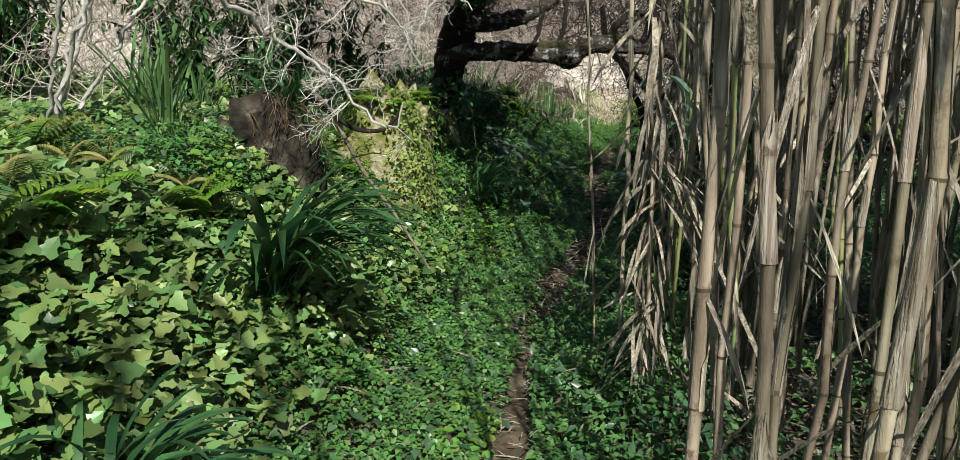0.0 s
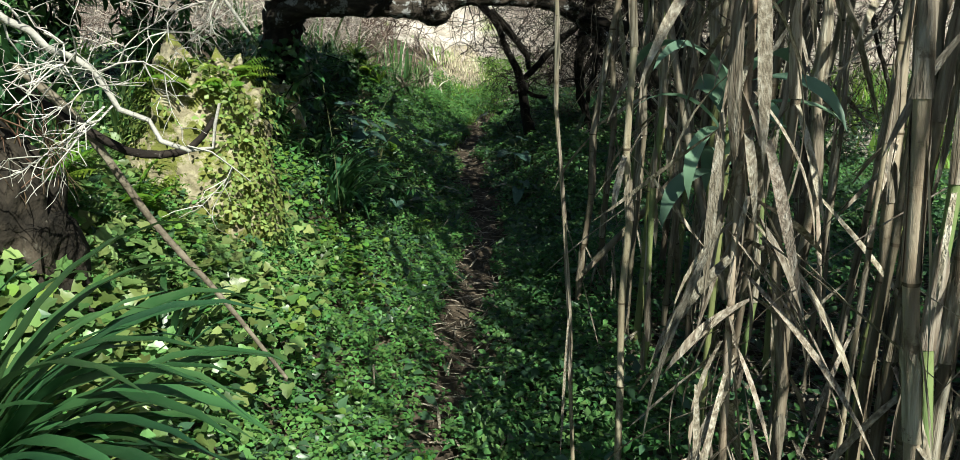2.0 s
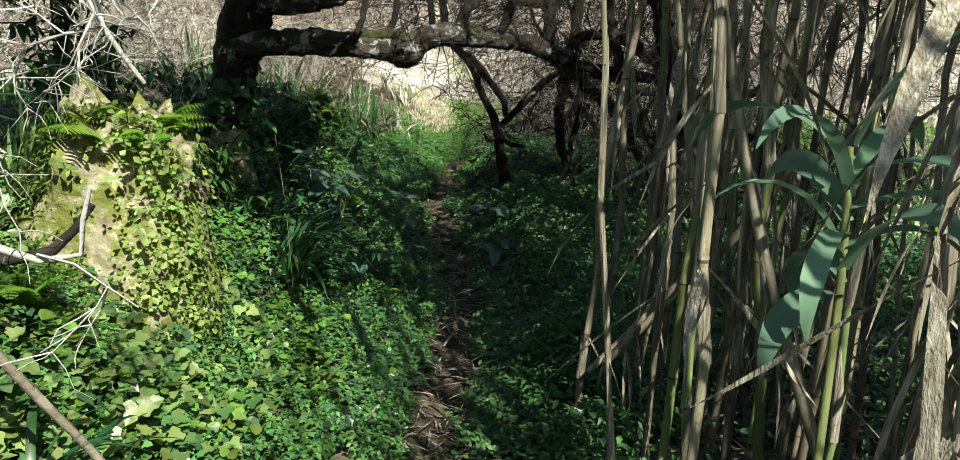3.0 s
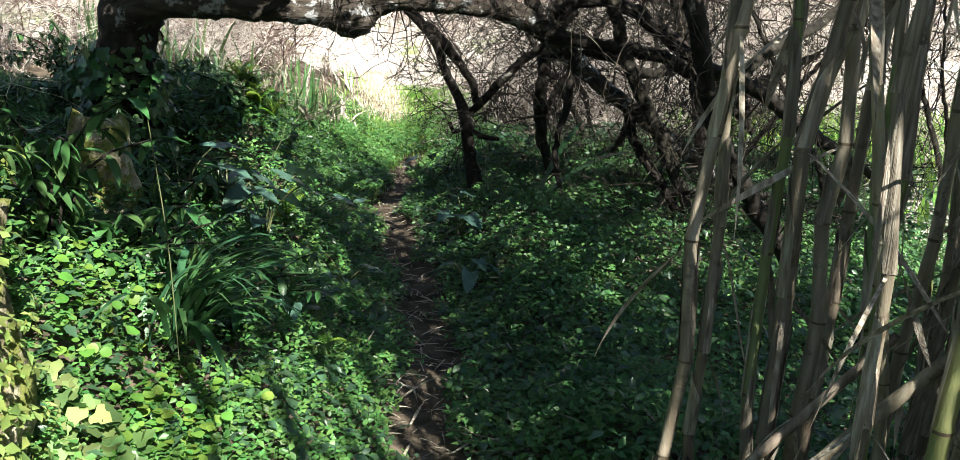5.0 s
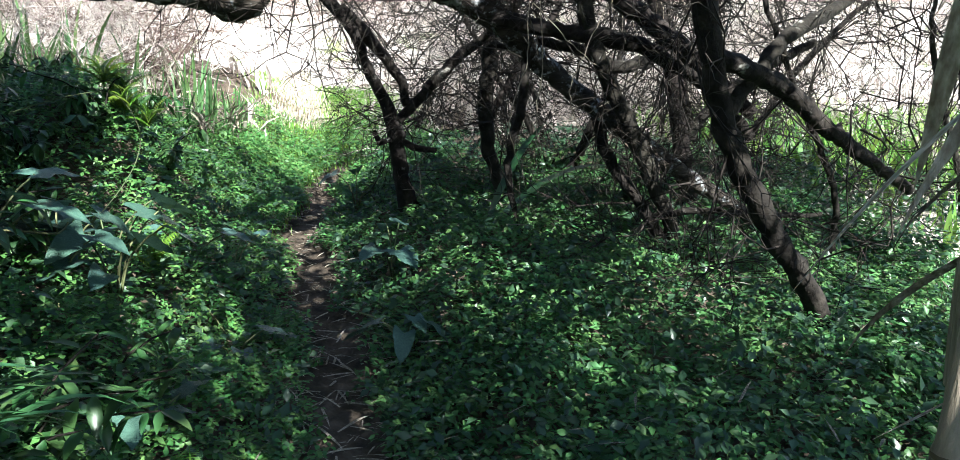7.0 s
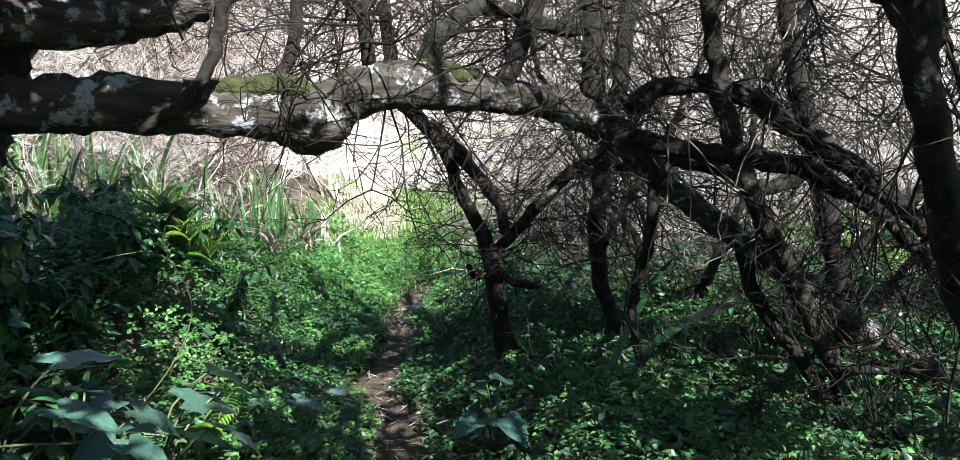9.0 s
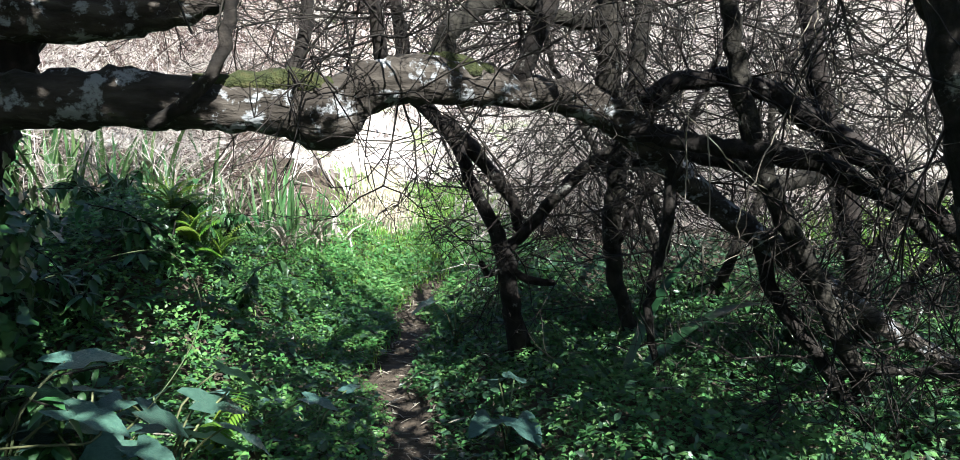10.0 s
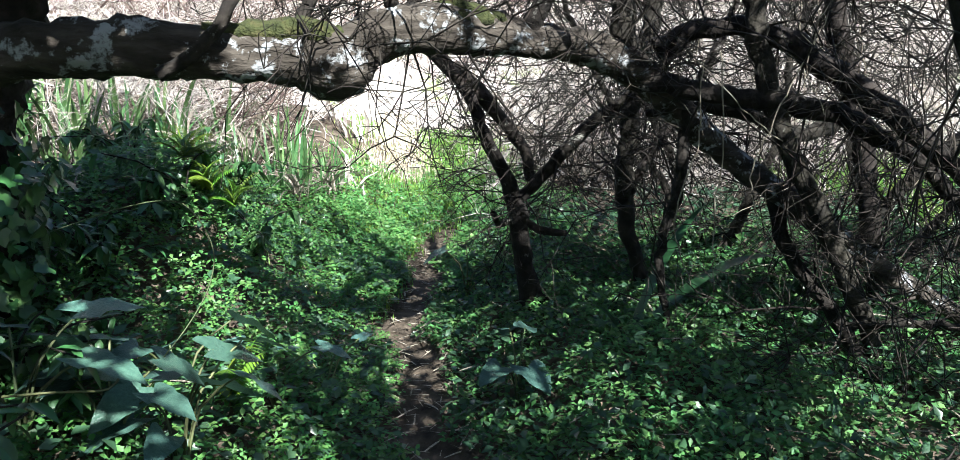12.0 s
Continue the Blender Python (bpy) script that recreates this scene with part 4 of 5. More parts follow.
strap_clump(-1.6, 4.9, 0.6, 30, 510, 1, "upright strap-leaved clump on top of the bank", None, float(land(-1.6, 4.9)) + 0.15)
strap_clump(-1.15, 5.9, 0.65, 34, 511, 0, "bright strap-leaved clump on top of the bank", None, float(land(-1.15, 5.9)) + 0.2)
strap_clump(-0.4, 4.9, 0.55, 26, 509, 0, "strap-leaved clump between stone and post")
for k, (x, y, s) in enumerate(((0.75, 13.2, 0.78), (1.0, 13.4, 0.78), (1.2, 13.7, 0.7), (0.5, 13.5, 0.85), (0.25, 13.2, 0.7), (0.0, 13.6, 0.9), (-0.5, 14.0, 1.3), (0.85, 13.9, 0.85), (-0.2, 14.2, 1.3), (-0.9, 13.7, 1.4), (-1.3, 14.2, 1.5), (0.3, 14.3, 1.2), (-0.65, 13.4, 1.2))):
    strap_clump(x, y, 0.72 * s, 20, 520 + k, 1, "upright clump of green sword leaves in the sun", None, None, 17)
for k, (x, y, s) in enumerate(((0.95, 13.1, 0.5), (1.15, 13.5, 0.55), (0.55, 13.7, 0.7), (0.1, 13.9, 0.8), (-0.35, 13.5, 0.8), (-0.9, 14.2, 0.9), (-0.1, 14.6, 0.9), (0.7, 14.4, 0.8))):
    strap_clump(x, y, s, 26, 560 + k, 2, "withered pale reed clump beside the sword leaves", None, None, 20)
ob = thing("broad_blade_plant", "plant with two broad green sword leaves", "plant", (2.45, 10.3, float(land(2.45, 10.3))))
for k, (yaw, tl, s) in enumerate(((15, 12, 0.85), (4, 34, 1.1), (-160, 12, 0.5))):
    part("leaf", blade(1.0, 0.085, 0.35 + 0.5 * k, 0.3, 10, 0.25), M_STRAP, ob, "", True, pose(0, 0, 0, 0, tl, yaw) @ Matrix.Scale(s, 4))


# ---- ferns ----
def frond(n=16):
    """One pinnate frond along +x, arching."""
    out = [blade(1.0, 0.02, 1.2, 0.3, 10, 0.1)]
    rv = out[0][0].reshape(-1, 3, 3)[:, 1]
    pin = outline_leaf((0, 0.4, 0.8, 1.0), (0.09, 0.1, 0.06, 0.01), 0.1, 0.25)
    for i in range(n):
        t = 0.12 + 0.86 * i / n
        c = np.array([np.interp(t, np.linspace(0, 1, len(rv)), rv[:, a]) for a in range(3)])
        ln = 0.24 * math.sin(math.pi * (0.12 + 0.86 * t)) ** 0.7
        for sg in (-1, 1):
            a = sg * radians(72)
            m = np.array([[math.cos(a), -math.sin(a), 0], [math.sin(a), math.cos(a), 0], [0, 0, 1]])
            out.append((pin[0] * ln @ m.T + c, pin[1]))
    return join(out)


FROND = mesh_of("frond", *frond(), M_FERN)


def fern(x, y, size, n, seed, z=None, toward=None, label="pale green fern with feathery fronds", tilt=10):
    r = np.random.default_rng(seed)
    ob = thing("fern", label, "fern", (x, y, (float(land(x, y)) + 0.05 if z is None else z)), "ferns")
    for k in range(n):
        yaw = 360 * k / n + r.normal(0, 18) if toward is None else r.normal(toward, 50)
        part("frond", FROND, None, ob, "", False, pose(0, 0, 0, r.normal(0, 8), r.normal(tilt, 10), yaw) @ Matrix.Scale(size * r.uniform(0.75, 1.15), 4))
    return ob


for k, (x, y, s, n, tw_) in enumerate(((-0.95, 2.35, 0.34, 6, -20), (-0.95, 2.7, 0.32, 6, -30), (-0.85, 3.6, 0.32, 6, -20), (-1.3, 2.9, 0.35, 7, None), (-1.05, 3.2, 0.32, 6, -40),
                                        (-1.5, 3.5, 0.38, 7, None), (-0.75, 4.95, 0.35, 7, -30), (-0.62, 5.6, 0.36, 7, -60), (0.6, 10.1, 0.3, 6, None), (0.75, 8.2, 0.22, 5, None))):
    fern(x, y, s, n, 600 + k, float(land(x, y)) + 0.14, tw_)
for k, (x, y, s) in enumerate(((0.42, 11.3, 0.27), (0.3, 11.4, 0.27), (0.55, 11.45, 0.25), (0.38, 11.6, 0.27))):
    fern(x, y, s, 12, 620 + k, float(land(x, y)) + 0.25, None, "yellow-green fern catching the sun")


M_BRACKEN = leafy("dry_bracken", (0.2, 0.19, 0.06), (0.33, 0.31, 0.12), vary="object")
DRY_FROND = mesh_of("frond", *frond(), M_BRACKEN)
r = np.random.default_rng(640)
for k in range(12):
    x, y = -1.9 + 1.1 * r.random(), 2.7 + 1.3 * r.random()
    ob = thing("dry_fern", "withered yellow fern on top of the bank", "fern", (x, y, float(land(x, y)) + 0.22), "ferns")
    for j in range(6):
        part("frond", DRY_FROND, None, ob, "", False, pose(0, 0, 0, r.normal(0, 12), r.normal(15, 16), 60 * j + r.normal(0, 20)) @ Matrix.Scale(0.19 * r.uniform(0.7, 1.15), 4))


# ---- stones ----
def boulder(size, seed, rough=0.16, cuts=4):
    bm = bmesh.new()
    bmesh.ops.create_icosphere(bm, subdivisions=cuts, radius=1.0)
    for v in bm.verts:
        c = v.co
        k = 1 + rough * (noise.noise(c * 1.7 + Vector((seed, 0, 0))) * 1.6 + 0.6 * noise.noise(c * 4.1 + Vector((0, seed, 0))) + 0.4 * noise.noise(c * 9 + Vector((seed, seed, 0))) + 0.22 * noise.noise(c * 21 + Vector((seed, 0, seed))))
        q = Vector([math.copysign(abs(a) ** 0.75, a) for a in c]) * k
        v.co = Vector((q.x * size[0], q.y * size[1], q.z * size[2]))
    bm.verts.ensure_lookup_table()
    v = np.array([tuple(a.co) for a in bm.verts])
    f = np.array([[a.index for a in b.verts] for b in bm.faces])
    bm.free()
    return v, f


def stone(name, label, category, at, size, seed, mat, rough=0.16, turn=0):
    ob = new(name, mesh_of(name, *boulder(size, seed, rough), mat, True))
    ob.matrix_basis = pose(*at, 0, 0, turn)
    return tagged(ob, label, category)


stone("bank_boulder", "weathered brown boulder set in the ivied bank", "boulder", (-0.88, 4.5, 1.06), (0.17, 0.2, 0.32), 3, M_ROCK, 0.42, 20)
stone("bank_boulder", "brown root-bound stone beside a boulder", "boulder", (-0.69, 4.55, 0.97), (0.12, 0.16, 0.34), 9, M_ROCK, 0.45, -10)
r = np.random.default_rng(655)
n = 46
x0 = r.uniform(-1.02, -0.58, n)
st = np.stack([x0, 4.5 + r.uniform(-0.22, 0.12, n), 1.3 + 0.12 * np.sin(7 * x0) + r.uniform(-0.05, 0.08, n)], -1)
stuff("root_fringe", sprays(st, r.normal(0, 0.5, (n, 3)) + (0.25, -0.35, -0.5), 0.2, 1, 0.004, 656, 0.5, 2, 0.35), M_ROOT, "brown dry roots hanging over the boulders", "roots")
post = stone("stone_post", "pale worn stone post covered in moss and ferns", "post", (-0.48, 6.44, 0.88), (0.29, 0.2, 0.56), 5, M_POST, 0.34)
stone("mossy_stone", "broken mossy stone in the shade", "stone", (-0.25, 8.3, 0.86), (0.16, 0.15, 0.36), 12, M_POST, 0.2)
r = np.random.default_rng(660)
n = 4800
a, z = r.uniform(0, 6.283, n), r.uniform(0.3, 1.48, n)
k = (r.random(n) < 0.55 + 0.45 * np.sin(3 * a + 4 * z)) & (((np.abs(a - 4.45) > 0.75) | (r.random(n) < 0.25)) | (z < 0.95))
a, z = a[k], z[k]
n = len(a)
rad = np.where(z > 1.36, r.uniform(0.05, 0.26, n), 0.22 + 0.12 * r.random(n) ** 2)
pl = np.stack([-0.48 + 1.25 * rad * np.cos(a), 6.42 + rad * np.sin(a), z], -1)
stuff("post_greenery", scatter(*TREFOIL, pl, turns(a, r.normal(0.9, 0.5, n), r.uniform(0, 6.28, n)), r.uniform(0.02, 0.05, n)), M_SUNLEAF, "small leaves growing over the stone post, coloured as if sunlit", "creeper")
for k in range(14):
    a = r.uniform(0, 360)
    fern(-0.46 + 0.12 * math.cos(radians(a)), 6.42 + 0.12 * math.sin(radians(a)), 0.26, 4, 680 + k, 1.25 + 0.12 * r.random(), a, "small fern rooted on the stone post", 30)


# ---- broad-leaved plants of the shaded bank ----
def heart_leaf():
    xs = np.array([-0.05, 0.02, 0.12, 0.25, 0.4, 0.55, 0.7, 0.85, 0.95, 1.0])
    ws = np.array([0.3, 0.36, 0.36, 0.31, 0.29, 0.25, 0.19, 0.1, 0.03, 0.0])
    v, f = outline_leaf(xs, ws, 0.1, 0.25)
    edge = np.abs(v[:, 1]) > 0.01
    v[:, 0] -= np.where(edge & (v[:, 0] < 0.1), 0.24 - 1.2 * np.clip(v[:, 0], 0, 0.1), 0)
    v[:, 2] += 0.13 * np.sin(11 * v[:, 0] + 2 * np.sign(v[:, 1])) * np.abs(v[:, 1])
    return v, f


HEART = mesh_of("leaf", *heart_leaf(), M_ARUM, True)


def arum(x, y, n, seed, size, label, height=0.35):
    r = np.random.default_rng(seed)
    z0 = float(land(x, y))
    ob = thing("broad_leaf_plant", label, "plant", (x, y, z0), "broad-leaved plants")
    for k in range(n):
        yaw, reach = r.uniform(0, 360), r.uniform(0.08, 0.26)
        h = height * r.uniform(0.55, 1.15)
        tip = (reach * math.cos(radians(yaw)), reach * math.sin(radians(yaw)), h)
        st_ = part("stalk", tube([(0, 0, 0, 0.006), (tip[0] * 0.35, tip[1] * 0.35, h * 0.7, 0.005), (*tip, 0.004)], 5, 0.08), M_STEM, ob, "", True)
        part("leaf_blade", HEART, None, st_, "", True, Matrix.Translation(tip) @ pose(0, 0, 0, r.normal(0, 14), r.normal(5, 10), yaw) @ Matrix.Scale(size * r.uniform(0.7, 1.15), 4))
    return ob


for k, (x, y, n, s, h) in enumerate(((0.25, 9.4, 8, 0.23, 0.42), (0.45, 9.5, 7, 0.22, 0.45), (0.0, 9.35, 8, 0.23, 0.4), (0.4, 9.9, 5, 0.2, 0.4), (0.75, 10.4, 5, 0.16, 0.3), (1.0, 10.6, 4, 0.15, 0.25),
                                     (0.95, 9.6, 5, 0.13, 0.22), (1.9, 10.3, 5, 0.2, 0.3), (1.75, 9.4, 6, 0.14, 0.22), (0.55, 8.5, 5, 0.14, 0.25), (2.0, 11.9, 4, 0.22, 0.35))):
    arum(x, y, n, 700 + k, s, "plant with large drooping blue-green arrow-shaped leaves", h)


def leafy_shrub(x, y, z, size, n, seed, label):
    """A low shrub of arching stems with paired lance leaves."""
    r = np.random.default_rng(seed)
    ob = thing("leafy_shrub", label, "shrub", (x, y, float(land(x, y))), "leafy shrubs")
    leaves = []
    for k in range(n):
        a, reach, h = r.uniform(0, 6.283), size * r.uniform(0.4, 1.0), z * r.uniform(0.5, 1.1)
        p = [(0, 0, 0, 0.007), (0.35 * reach * math.cos(a), 0.35 * reach * math.sin(a), h * 0.75, 0.005), (reach * math.cos(a), reach * math.sin(a), h * r.uniform(0.8, 1.05), 0.003)]
        part("stem", tube(p, 5, 0.08), M_BARK, ob, "", True)
        q = spline(p, 0.035)
        q = q[len(q) // 4:]
        m = len(q) * 2
        pl = np.repeat(q[:, :3], 2, 0)
        leaves.append(scatter(*LEAF_LANCE, pl, turns(r.uniform(0, 6.283, m), r.normal(0.35, 0.4, m), np.zeros(m)), r.uniform(0.06, 0.125, m)))
    part("foliage", join(leaves), M_SHRUB, ob, "glossy pointed leaves")["kind"] = "stuff"
    return ob


for k, (x, y, z, s, n) in enumerate(((0.0, 7.75, 0.62, 0.4, 13), (0.3, 8.0, 0.5, 0.4, 12), (-0.25, 7.4, 0.6, 0.4, 10), (0.0, 8.4, 0.7, 0.45, 13), (0.45, 8.7, 0.45, 0.35, 9), (-0.5, 8.0, 0.9, 0.45, 12),
                                     (-0.1, 9.6, 0.6, 0.45, 12), (-0.3, 9.0, 0.9, 0.45, 12), (-0.7, 7.2, 0.9, 0.4, 10), (-0.5, 11.2, 0.8, 0.5, 12), (0.0, 10.6, 0.6, 0.45, 12), (0.3, 11.2, 0.6, 0.45, 12), (0.65, 11.6, 0.5, 0.4, 10), (-0.1, 12.2, 0.7, 0.5, 12), (0.5, 12.6, 0.5, 0.4, 10), (-1.0, 11.8, 0.9, 0.5, 12), (-0.9, 9.4, 1.0, 0.5, 12), (-2.2, 12.8, 1.1, 0.6, 14), (-1.3, 13.0, 1.0, 0.6, 14), (-0.4, 12.9, 0.9, 0.5, 13), (0.15, 12.6, 0.8, 0.45, 12), (-1.8, 11.0, 1.0, 0.6, 13), (-1.3, 6.3, 0.7, 0.45, 12), (-1.7, 5.7, 0.8, 0.5, 13), (-2.2, 6.4, 1.0, 0.6, 14), (-1.4, 7.2, 1.0, 0.5, 13), (-2.0, 7.6, 1.1, 0.6, 14), (-2.7, 5.6, 0.9, 0.6, 13), (-1.2, 8.2, 1.1, 0.5, 12), (-2.4, 4.8, 0.6, 0.5, 12), (3.3, 11.3, 0.5, 0.4, 10), (3.6, 10.6, 0.5, 0.4, 8))):
    leafy_shrub(x, y, z * (1.6 if x < -1.1 and y < 9 else 0.68 if y > 7.6 else 1.0), s, n, 740 + k, "low shrub with glossy pointed dark green leaves")


# ---- the bleached bare shrub over the bank ----
AT = (-1.95, 4.4, float(land(-1.95, 4.4)))
bare = thing("bare_shrub", "leafless shrub with bleached grey crooked branches over the bank", "shrub", AT)
boughs = [[(-1.95, 4.4, AT[2], 0.018), (-1.5, 4.2, 2.0, 0.018), (-0.95, 3.8, 1.95, 0.02), (-0.7, 4.2, 1.75, 0.017), (-0.47, 4.3, 1.58, 0.013), (-0.35, 4.35, 1.46, 0.011), (-0.24, 4.38, 1.33, 0.01), (-0.12, 4.4, 1.31, 0.008), (-0.08, 4.4, 1.42, 0.006)],
          [(-1.95, 4.4, AT[2], 0.018), (-1.5, 4.4, 2.2, 0.018), (-0.9, 4.2, 2.2, 0.02), (-0.5, 4.1, 2.05, 0.016), (-0.25, 4.3, 1.9, 0.012), (-0.05, 4.4, 1.78, 0.007)],
          [(-1.95, 4.4, AT[2], 0.018), (-1.6, 4.6, 2.3, 0.017), (-1.0, 4.7, 2.4, 0.018), (-0.5, 4.6, 2.15, 0.014), (-0.15, 4.5, 1.85, 0.01), (0.0, 4.5, 1.6, 0.006)],
          [(-1.95, 4.4, AT[2], 0.016), (-1.4, 3.9, 2.2, 0.016), (-0.75, 3.9, 2.35, 0.016), (-0.35, 4.2, 2.25, 0.012), (-0.1, 4.5, 2.05, 0.008), (0.05, 4.6, 1.95, 0.005)],
          [(-1.95, 4.4, AT[2], 0.018), (-1.3, 5.0, 2.3, 0.018), (-0.6, 5.4, 2.4, 0.016), (-0.1, 5.5, 2.2, 0.01), (0.2, 5.4, 1.95, 0.006)]]
for k, p in enumerate(boughs):
    p = [(*q[:3], 0.68 * q[3]) for q in p]
    limb("branch", local(p, AT), M_GREYTWIG, bare, 800 + k, 0.06, 7, "", 0.012)
st, wy = [], []
for k, p in enumerate(boughs):
    a, b = offset_starts(p[1:], 22, 820 + k)
    st.append(a), wy.append(b + (-0.15, 0, -0.1))
part("twig_tangle", sprays(np.vstack(st) - AT, np.vstack(wy), 0.2, 2, 0.0042, 9, 0.95, 3, 0.05), M_GREYTWIG, bare, "bleached crooked twigs")["kind"] = "stuff"
def stick(label, pts, seed, mat=None):
    ob = new("fallen_stick", mesh_of("fallen_stick", *tube(pts, 7, 0.04, 0.06, seed), mat or M_GREYTWIG, True))
    return tagged(ob, label, "stick")


stick("long bleached stick leaning down the bank", [(-0.62, 4.5, 1.52, 0.012), (-0.48, 4.53, 1.36, 0.0125), (-0.33, 4.62, 1.05, 0.012), (-0.15, 4.63, 0.8, 0.009), (0.03, 4.67, 0.5, 0.006)], 851, M_STICK)
stick("dark curved twig hooked over the bank", [(-0.62, 4.5, 1.46, 0.014), (-0.42, 4.53, 1.31, 0.013), (-0.32, 4.55, 1.265, 0.013), (-0.2, 4.58, 1.275, 0.012), (-0.13, 4.61, 1.36, 0.008)], 852, M_BARK)
tangle("bank_brush", 130, -3.6, -1.7, 4.7, 7.5, 0.1, 1.2, 208, M_BRUSH, "pale dry twiggy brush on top of the bank", 0.5, 2, 0.005, category="brush")
tangle("bank_brush", 60, -3.4, -0.9, 6.5, 10.0, 0.2, 1.5, 209, M_GREYTWIG, "pale dry twiggy brush on top of the bank", 0.5, 2, 0.005, category="brush")

# ---- drooping dry stalk and the green shoot at the cane edge ----
AT = (1.1, 3.68, float(land(1.1, 3.68)))
skirt = thing("withered_cane_shoot", "drooping withered cane shoot with a skirt of curled dry leaves", "cane", AT)
part("culm", tube([(0, 0, 0, 0.011), (-0.02, 0, 0.5, 0.01), (-0.03, 0, 1.0, 0.009), (-0.02, 0.02, 1.6, 0.008), (-0.06, 0, 2.4, 0.006)], 8, 0.1), M_CANE, skirt, "", True)
r = np.random.default_rng(870)
for k in range(130):
    z = r.uniform(0.25, 1.4) if k < 90 else r.uniform(1.3, 2.3)
    part("dry_leaf", blade(r.uniform(0.2, 0.5), r.uniform(0.012, 0.032), r.uniform(0.2, 0.9), r.uniform(-0.4, 0.3), 7, 0.4, r.normal(0, 1.6), r.uniform(-82, -25)), M_SHEATH, skirt, "", True,
         pose(-0.025 + r.normal(0, 0.03), r.normal(0, 0.03), z, 0, 0, r.uniform(0, 360)))
AT = (1.34, 4.32, float(land(1.34, 4.32)))
shoot = thing("green_cane_shoot", "young reed cane with drooping blue-green leaves", "cane", AT)
part("culm", tube([(-0.05, -0.04, 0, 0.011), (-0.03, -0.02, 0.5, 0.01), (0.0, 0, 1.1, 0.009), (-0.01, 0, 1.38, 0.006)], 8, 0.1), M_CANE_GREEN, shoot, "", True)
for k in range(13):
    part("leaf", blade(r.uniform(0.3, 0.5), r.uniform(0.04, 0.06), r.uniform(1.2, 2.2), r.uniform(0.2, 0.9), 10, 0.25, r.normal(0, 0.5), r.uniform(15, 65)), M_CANE_LEAF, shoot, "", True,
         pose(0, 0, 1.38 - 0.025 * k, 0, r.normal(0, 12), 137 * k + r.normal(0, 20)))

# ---- dry litter: fallen cane leaves and stalks ----
lv, lf = blade(1.0, 0.085, 0.25, 0.15, 5, 0.3, 1.6)
def flat_litter(name, n, x0, x1, y0, y1, keep, seed, label, lo, hi, mat=M_STRAW, lift=0.015):
    x, y, r = field(n, x0, x1, y0, y1, keep, seed)
    k = len(x)
    rot = turns(r.uniform(0, 6.283, k), r.normal(1.25, 0.14, k), np.zeros(k))
    return stuff(name, scatter(lv, lf, np.stack([x, y, land(x, y) + lift + 0.03 * r.random(k)], -1), rot, r.uniform(lo, hi, k)), mat, label, "litter")


flat_litter("path_litter", 9000, -0.1, 2.4, 1.2, 13.0, lambda x, y: (0.55 + 0.45 * (1 - step01(3.0, 6.0, y))) * (1 - off_path(x, y, 0.2)), 901, "dry cane leaves strewn along the path", 0.05, 0.2, M_SHEATH, 0.012)
flat_litter("cane_litter", 9000, 0.8, 5.0, 0.8, 7.2, lambda x, y: 0.15 + 0.85 * litter_side(x, y), 902, "dry cane leaves and stalks under the reed bed", 0.1, 0.34, M_SHEATH, 0.03)
flat_litter("thicket_litter", 800, 3.0, 5.5, 8.0, 10.4, lambda x, y: clumps(x, y, 1.3), 905, "dry leaves and sticks under the thicket", 0.05, 0.16, M_SHEATH, 0.05)
flat_litter("scattered_leaves", 700, -1.2, 4.5, 2.0, 12.0, lambda x, y: 0.7 + 0 * x, 903, "a few dry leaves fallen on the herbs", 0.06, 0.18, M_SHEATH, 0.16)
# pale wedge for the path climbing in sun; its brightness is in the colour
x, y, r = field(52000, 0.8, 3.6, 14.6, 20.5, lambda x, y: np.exp(-((x - (0.84 + 0.132 * (y - 6.64))) / (0.42 - 0.045 * (y - 14.6))) ** 4) * step01(14.6, 15.6, y + 0.2 * waves(3 * x, y)) * (y < 18.2), 904)
n = len(x)
stuff("dry_grass_slope", scatter(*gb, np.stack([x, y, land(x, y)], -1), turns(r.uniform(0, 6.283, n), r.normal(0, 0.6, n), np.zeros(n)), r.uniform(0.03, 0.09, n)), M_STRAW,
      "pale straw-coloured blades standing for the sunlit path up the slope", "grass")

# broken canes leaning at the edge of the bed
def leaning(label, pts, seed):
    at = tuple(pts[0][:3])
    ob = thing("leaning_cane", label, "cane", at, "leaning canes")
    part("culm", tube(local(pts, at), 8, 0.08, 0.02, seed), M_CANE, ob, "", True)
    r = np.random.default_rng(seed)
    q = spline(local(pts, at), 0.05)
    for k in range(7):
        p = q[int(r.integers(2, len(q) - 2))]
        part("dry_leaf", blade(r.uniform(0.15, 0.35), r.uniform(0.01, 0.02), r.uniform(0.3, 0.8), 0, 8, 0.4, r.normal(0, 1.5), r.uniform(-80, -35)), M_SHEATH, ob, "withered hanging leaf", True,
             pose(p[0], p[1], p[2], 0, 0, r.uniform(0, 360)))
    return ob


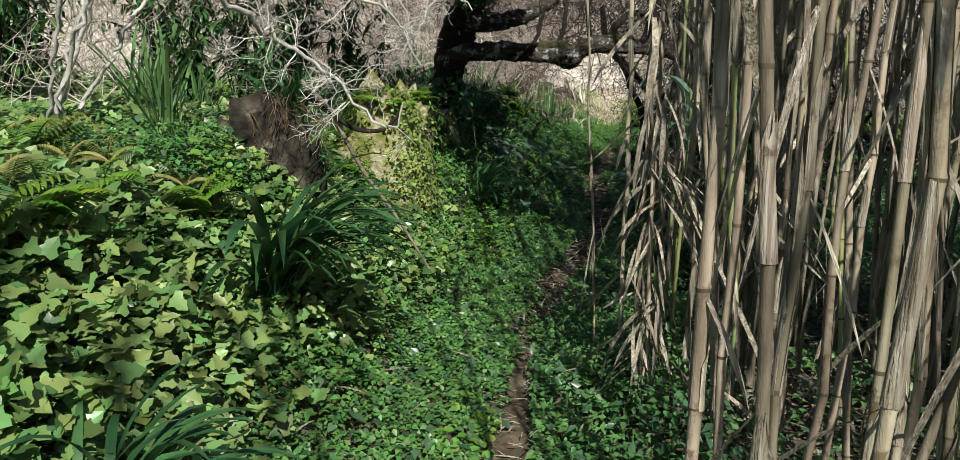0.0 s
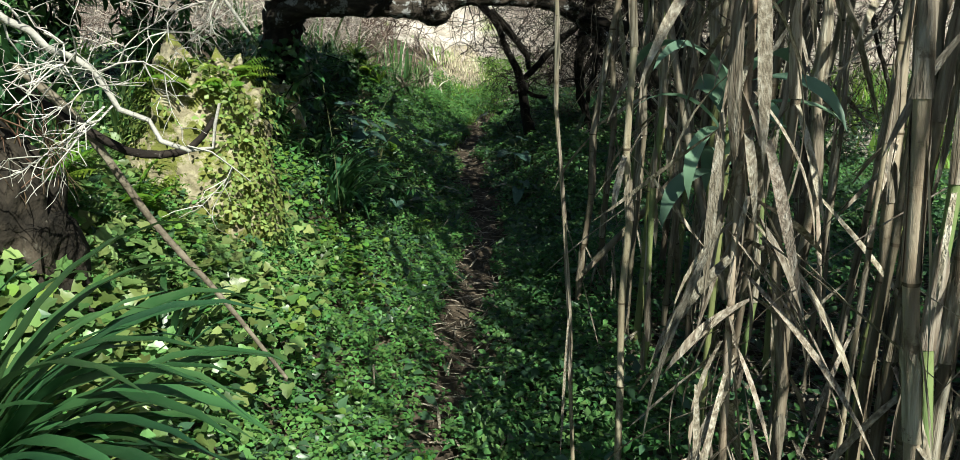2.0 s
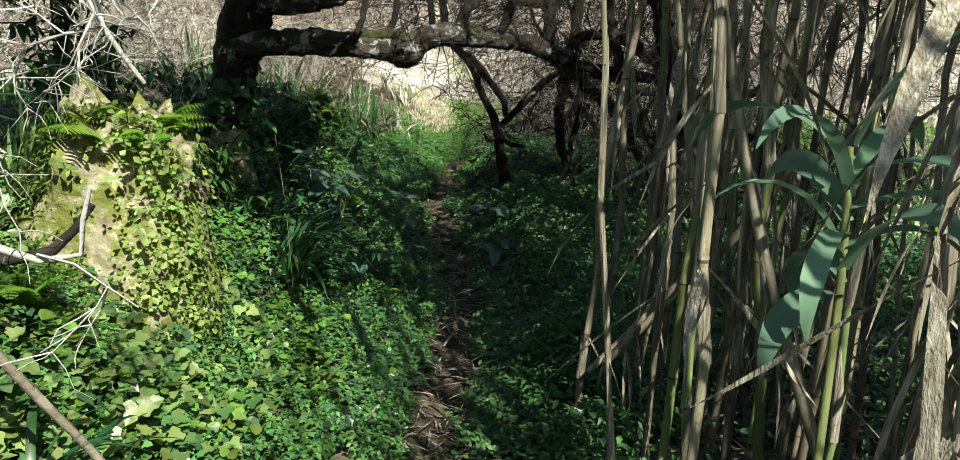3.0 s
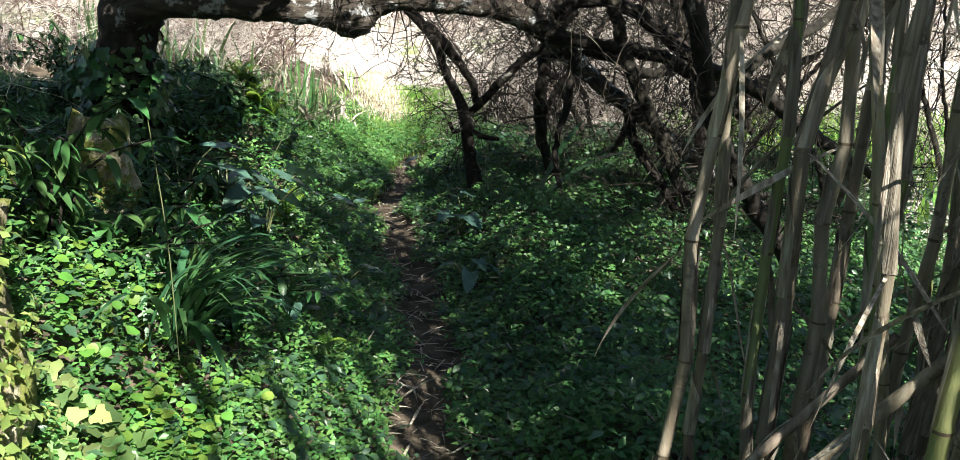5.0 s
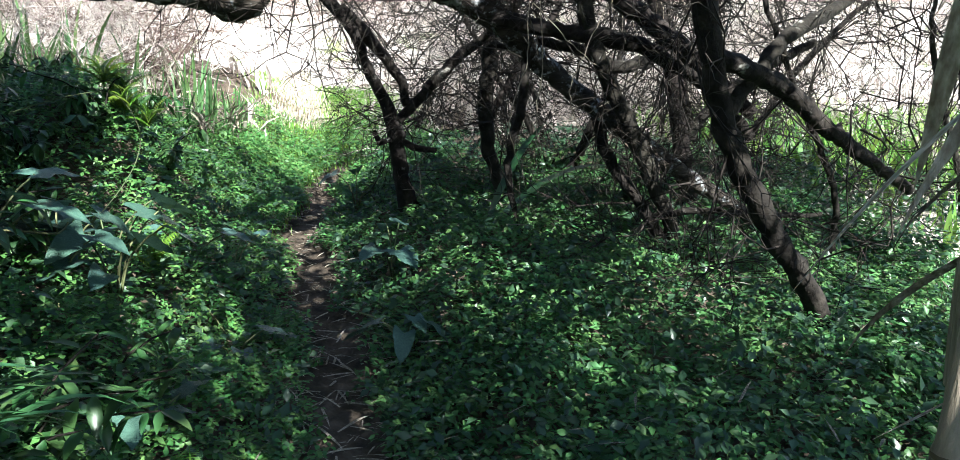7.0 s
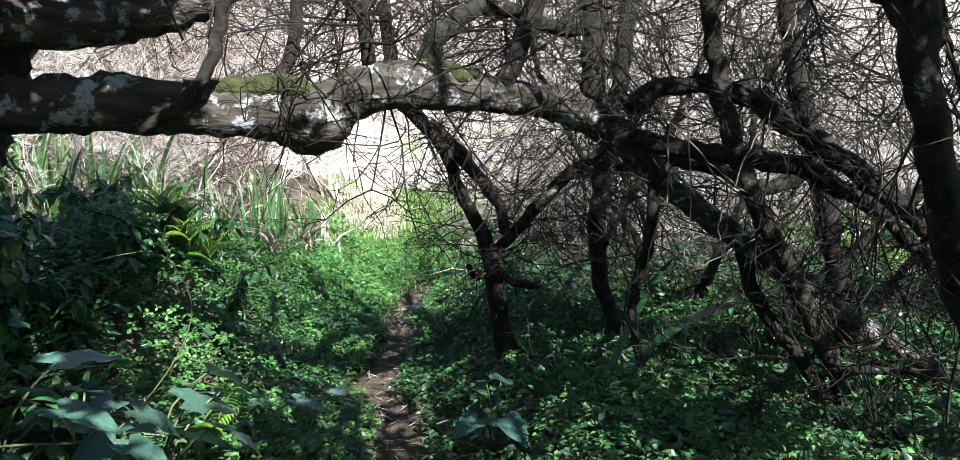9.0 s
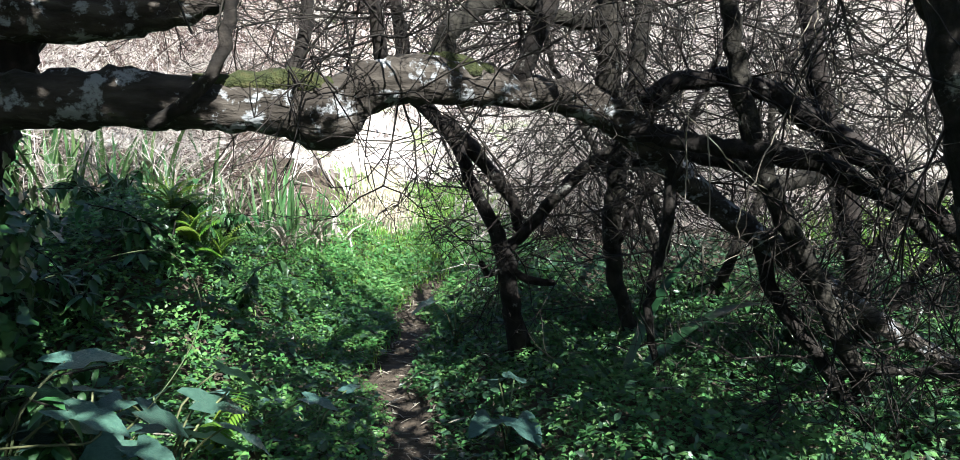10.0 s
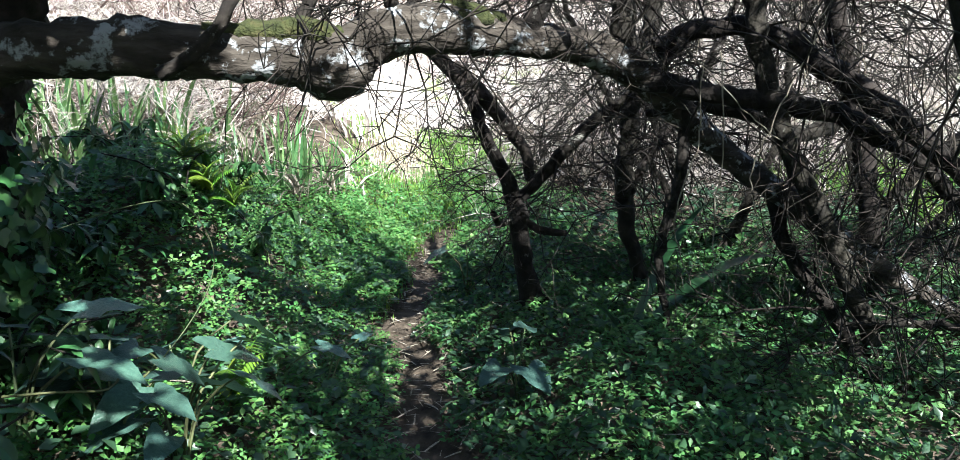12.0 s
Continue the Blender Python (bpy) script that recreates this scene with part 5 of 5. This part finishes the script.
leaning("pale dry cane hanging aslant over the herbs", [(1.33, 4.91, 1.85, 0.013), (1.38, 4.79, 1.40, 0.014), (1.41, 4.66, 1.09, 0.015), (1.46, 4.50, 0.76, 0.016)], 951)
leaning("broken dry cane leaning across the reed bed", [(1.40, 5.79, 0.54, 0.017), (1.68, 5.67, 0.89, 0.015), (1.81, 5.52, 1.14, 0.014), (1.89, 5.36, 1.39, 0.012)], 952)
leaning("broken dry cane leaning on the reed bed", [(1.42, 6.05, 0.40, 0.014), (1.66, 5.96, 0.70, 0.013), (1.82, 5.85, 0.95, 0.011)], 953)


# thin bramble stems and dry stalks among the herbs
def thin_stem(label, pts, seed):
    ob = new("bramble_stem", mesh_of("bramble_stem", *tube(pts, 5, 0.03, 0.03, seed), M_STEM, True))
    return tagged(ob, label, "stem")


thin_stem("thin pale bramble stem arching over the broad leaves", [(0.39, 9.42, 0.79, 0.0024), (0.50, 9.48, 0.92, 0.0024), (0.57, 9.52, 1.04, 0.0024), (0.59, 9.55, 1.16, 0.0024), (0.54, 9.56, 1.28, 0.0024), (0.46, 9.61, 1.33, 0.0024), (0.30, 9.63, 1.31, 0.0024), (0.08, 9.61, 1.24, 0.0024)], 961)
thin_stem("thin dry stalk lying across the bank", [(0.02, 9.16, 0.83, 0.0045), (0.14, 9.25, 0.80, 0.0043), (0.27, 9.33, 0.77, 0.0042), (0.30, 9.40, 0.80, 0.0040)], 962)
thin_stem("thin dry stalk standing in the shade", [(0.09, 7.25, 1.32, 0.0020), (0.14, 7.22, 0.91, 0.0020), (0.17, 7.14, 0.52, 0.0020)], 963)

# bleached vine strands hanging in the thicket trees
r = np.random.default_rng(980)
for k in range(12):
    x, y = r.uniform(2.3, 3.5), r.uniform(9.4, 10.4)
    z, ln, bow = r.uniform(1.75, 2.35), r.uniform(0.4, 0.95), r.normal(0, 0.09)
    p = [(x, y, z, 0.003), (x + bow, y, z - 0.35 * ln, 0.003), (x + 1.6 * bow + r.normal(0, 0.06), y, z - 0.7 * ln, 0.0028), (x + 0.8 * bow, y, z - ln, 0.002)]
    ob = new("hanging_vine", mesh_of("hanging_vine", *tube(p, 5, 0.04, 0.1, 981 + k, 0.004), M_STICK, True))
    tagged(ob, "bleached dry vine strand hanging from dark branches", "vine", "hanging vines")
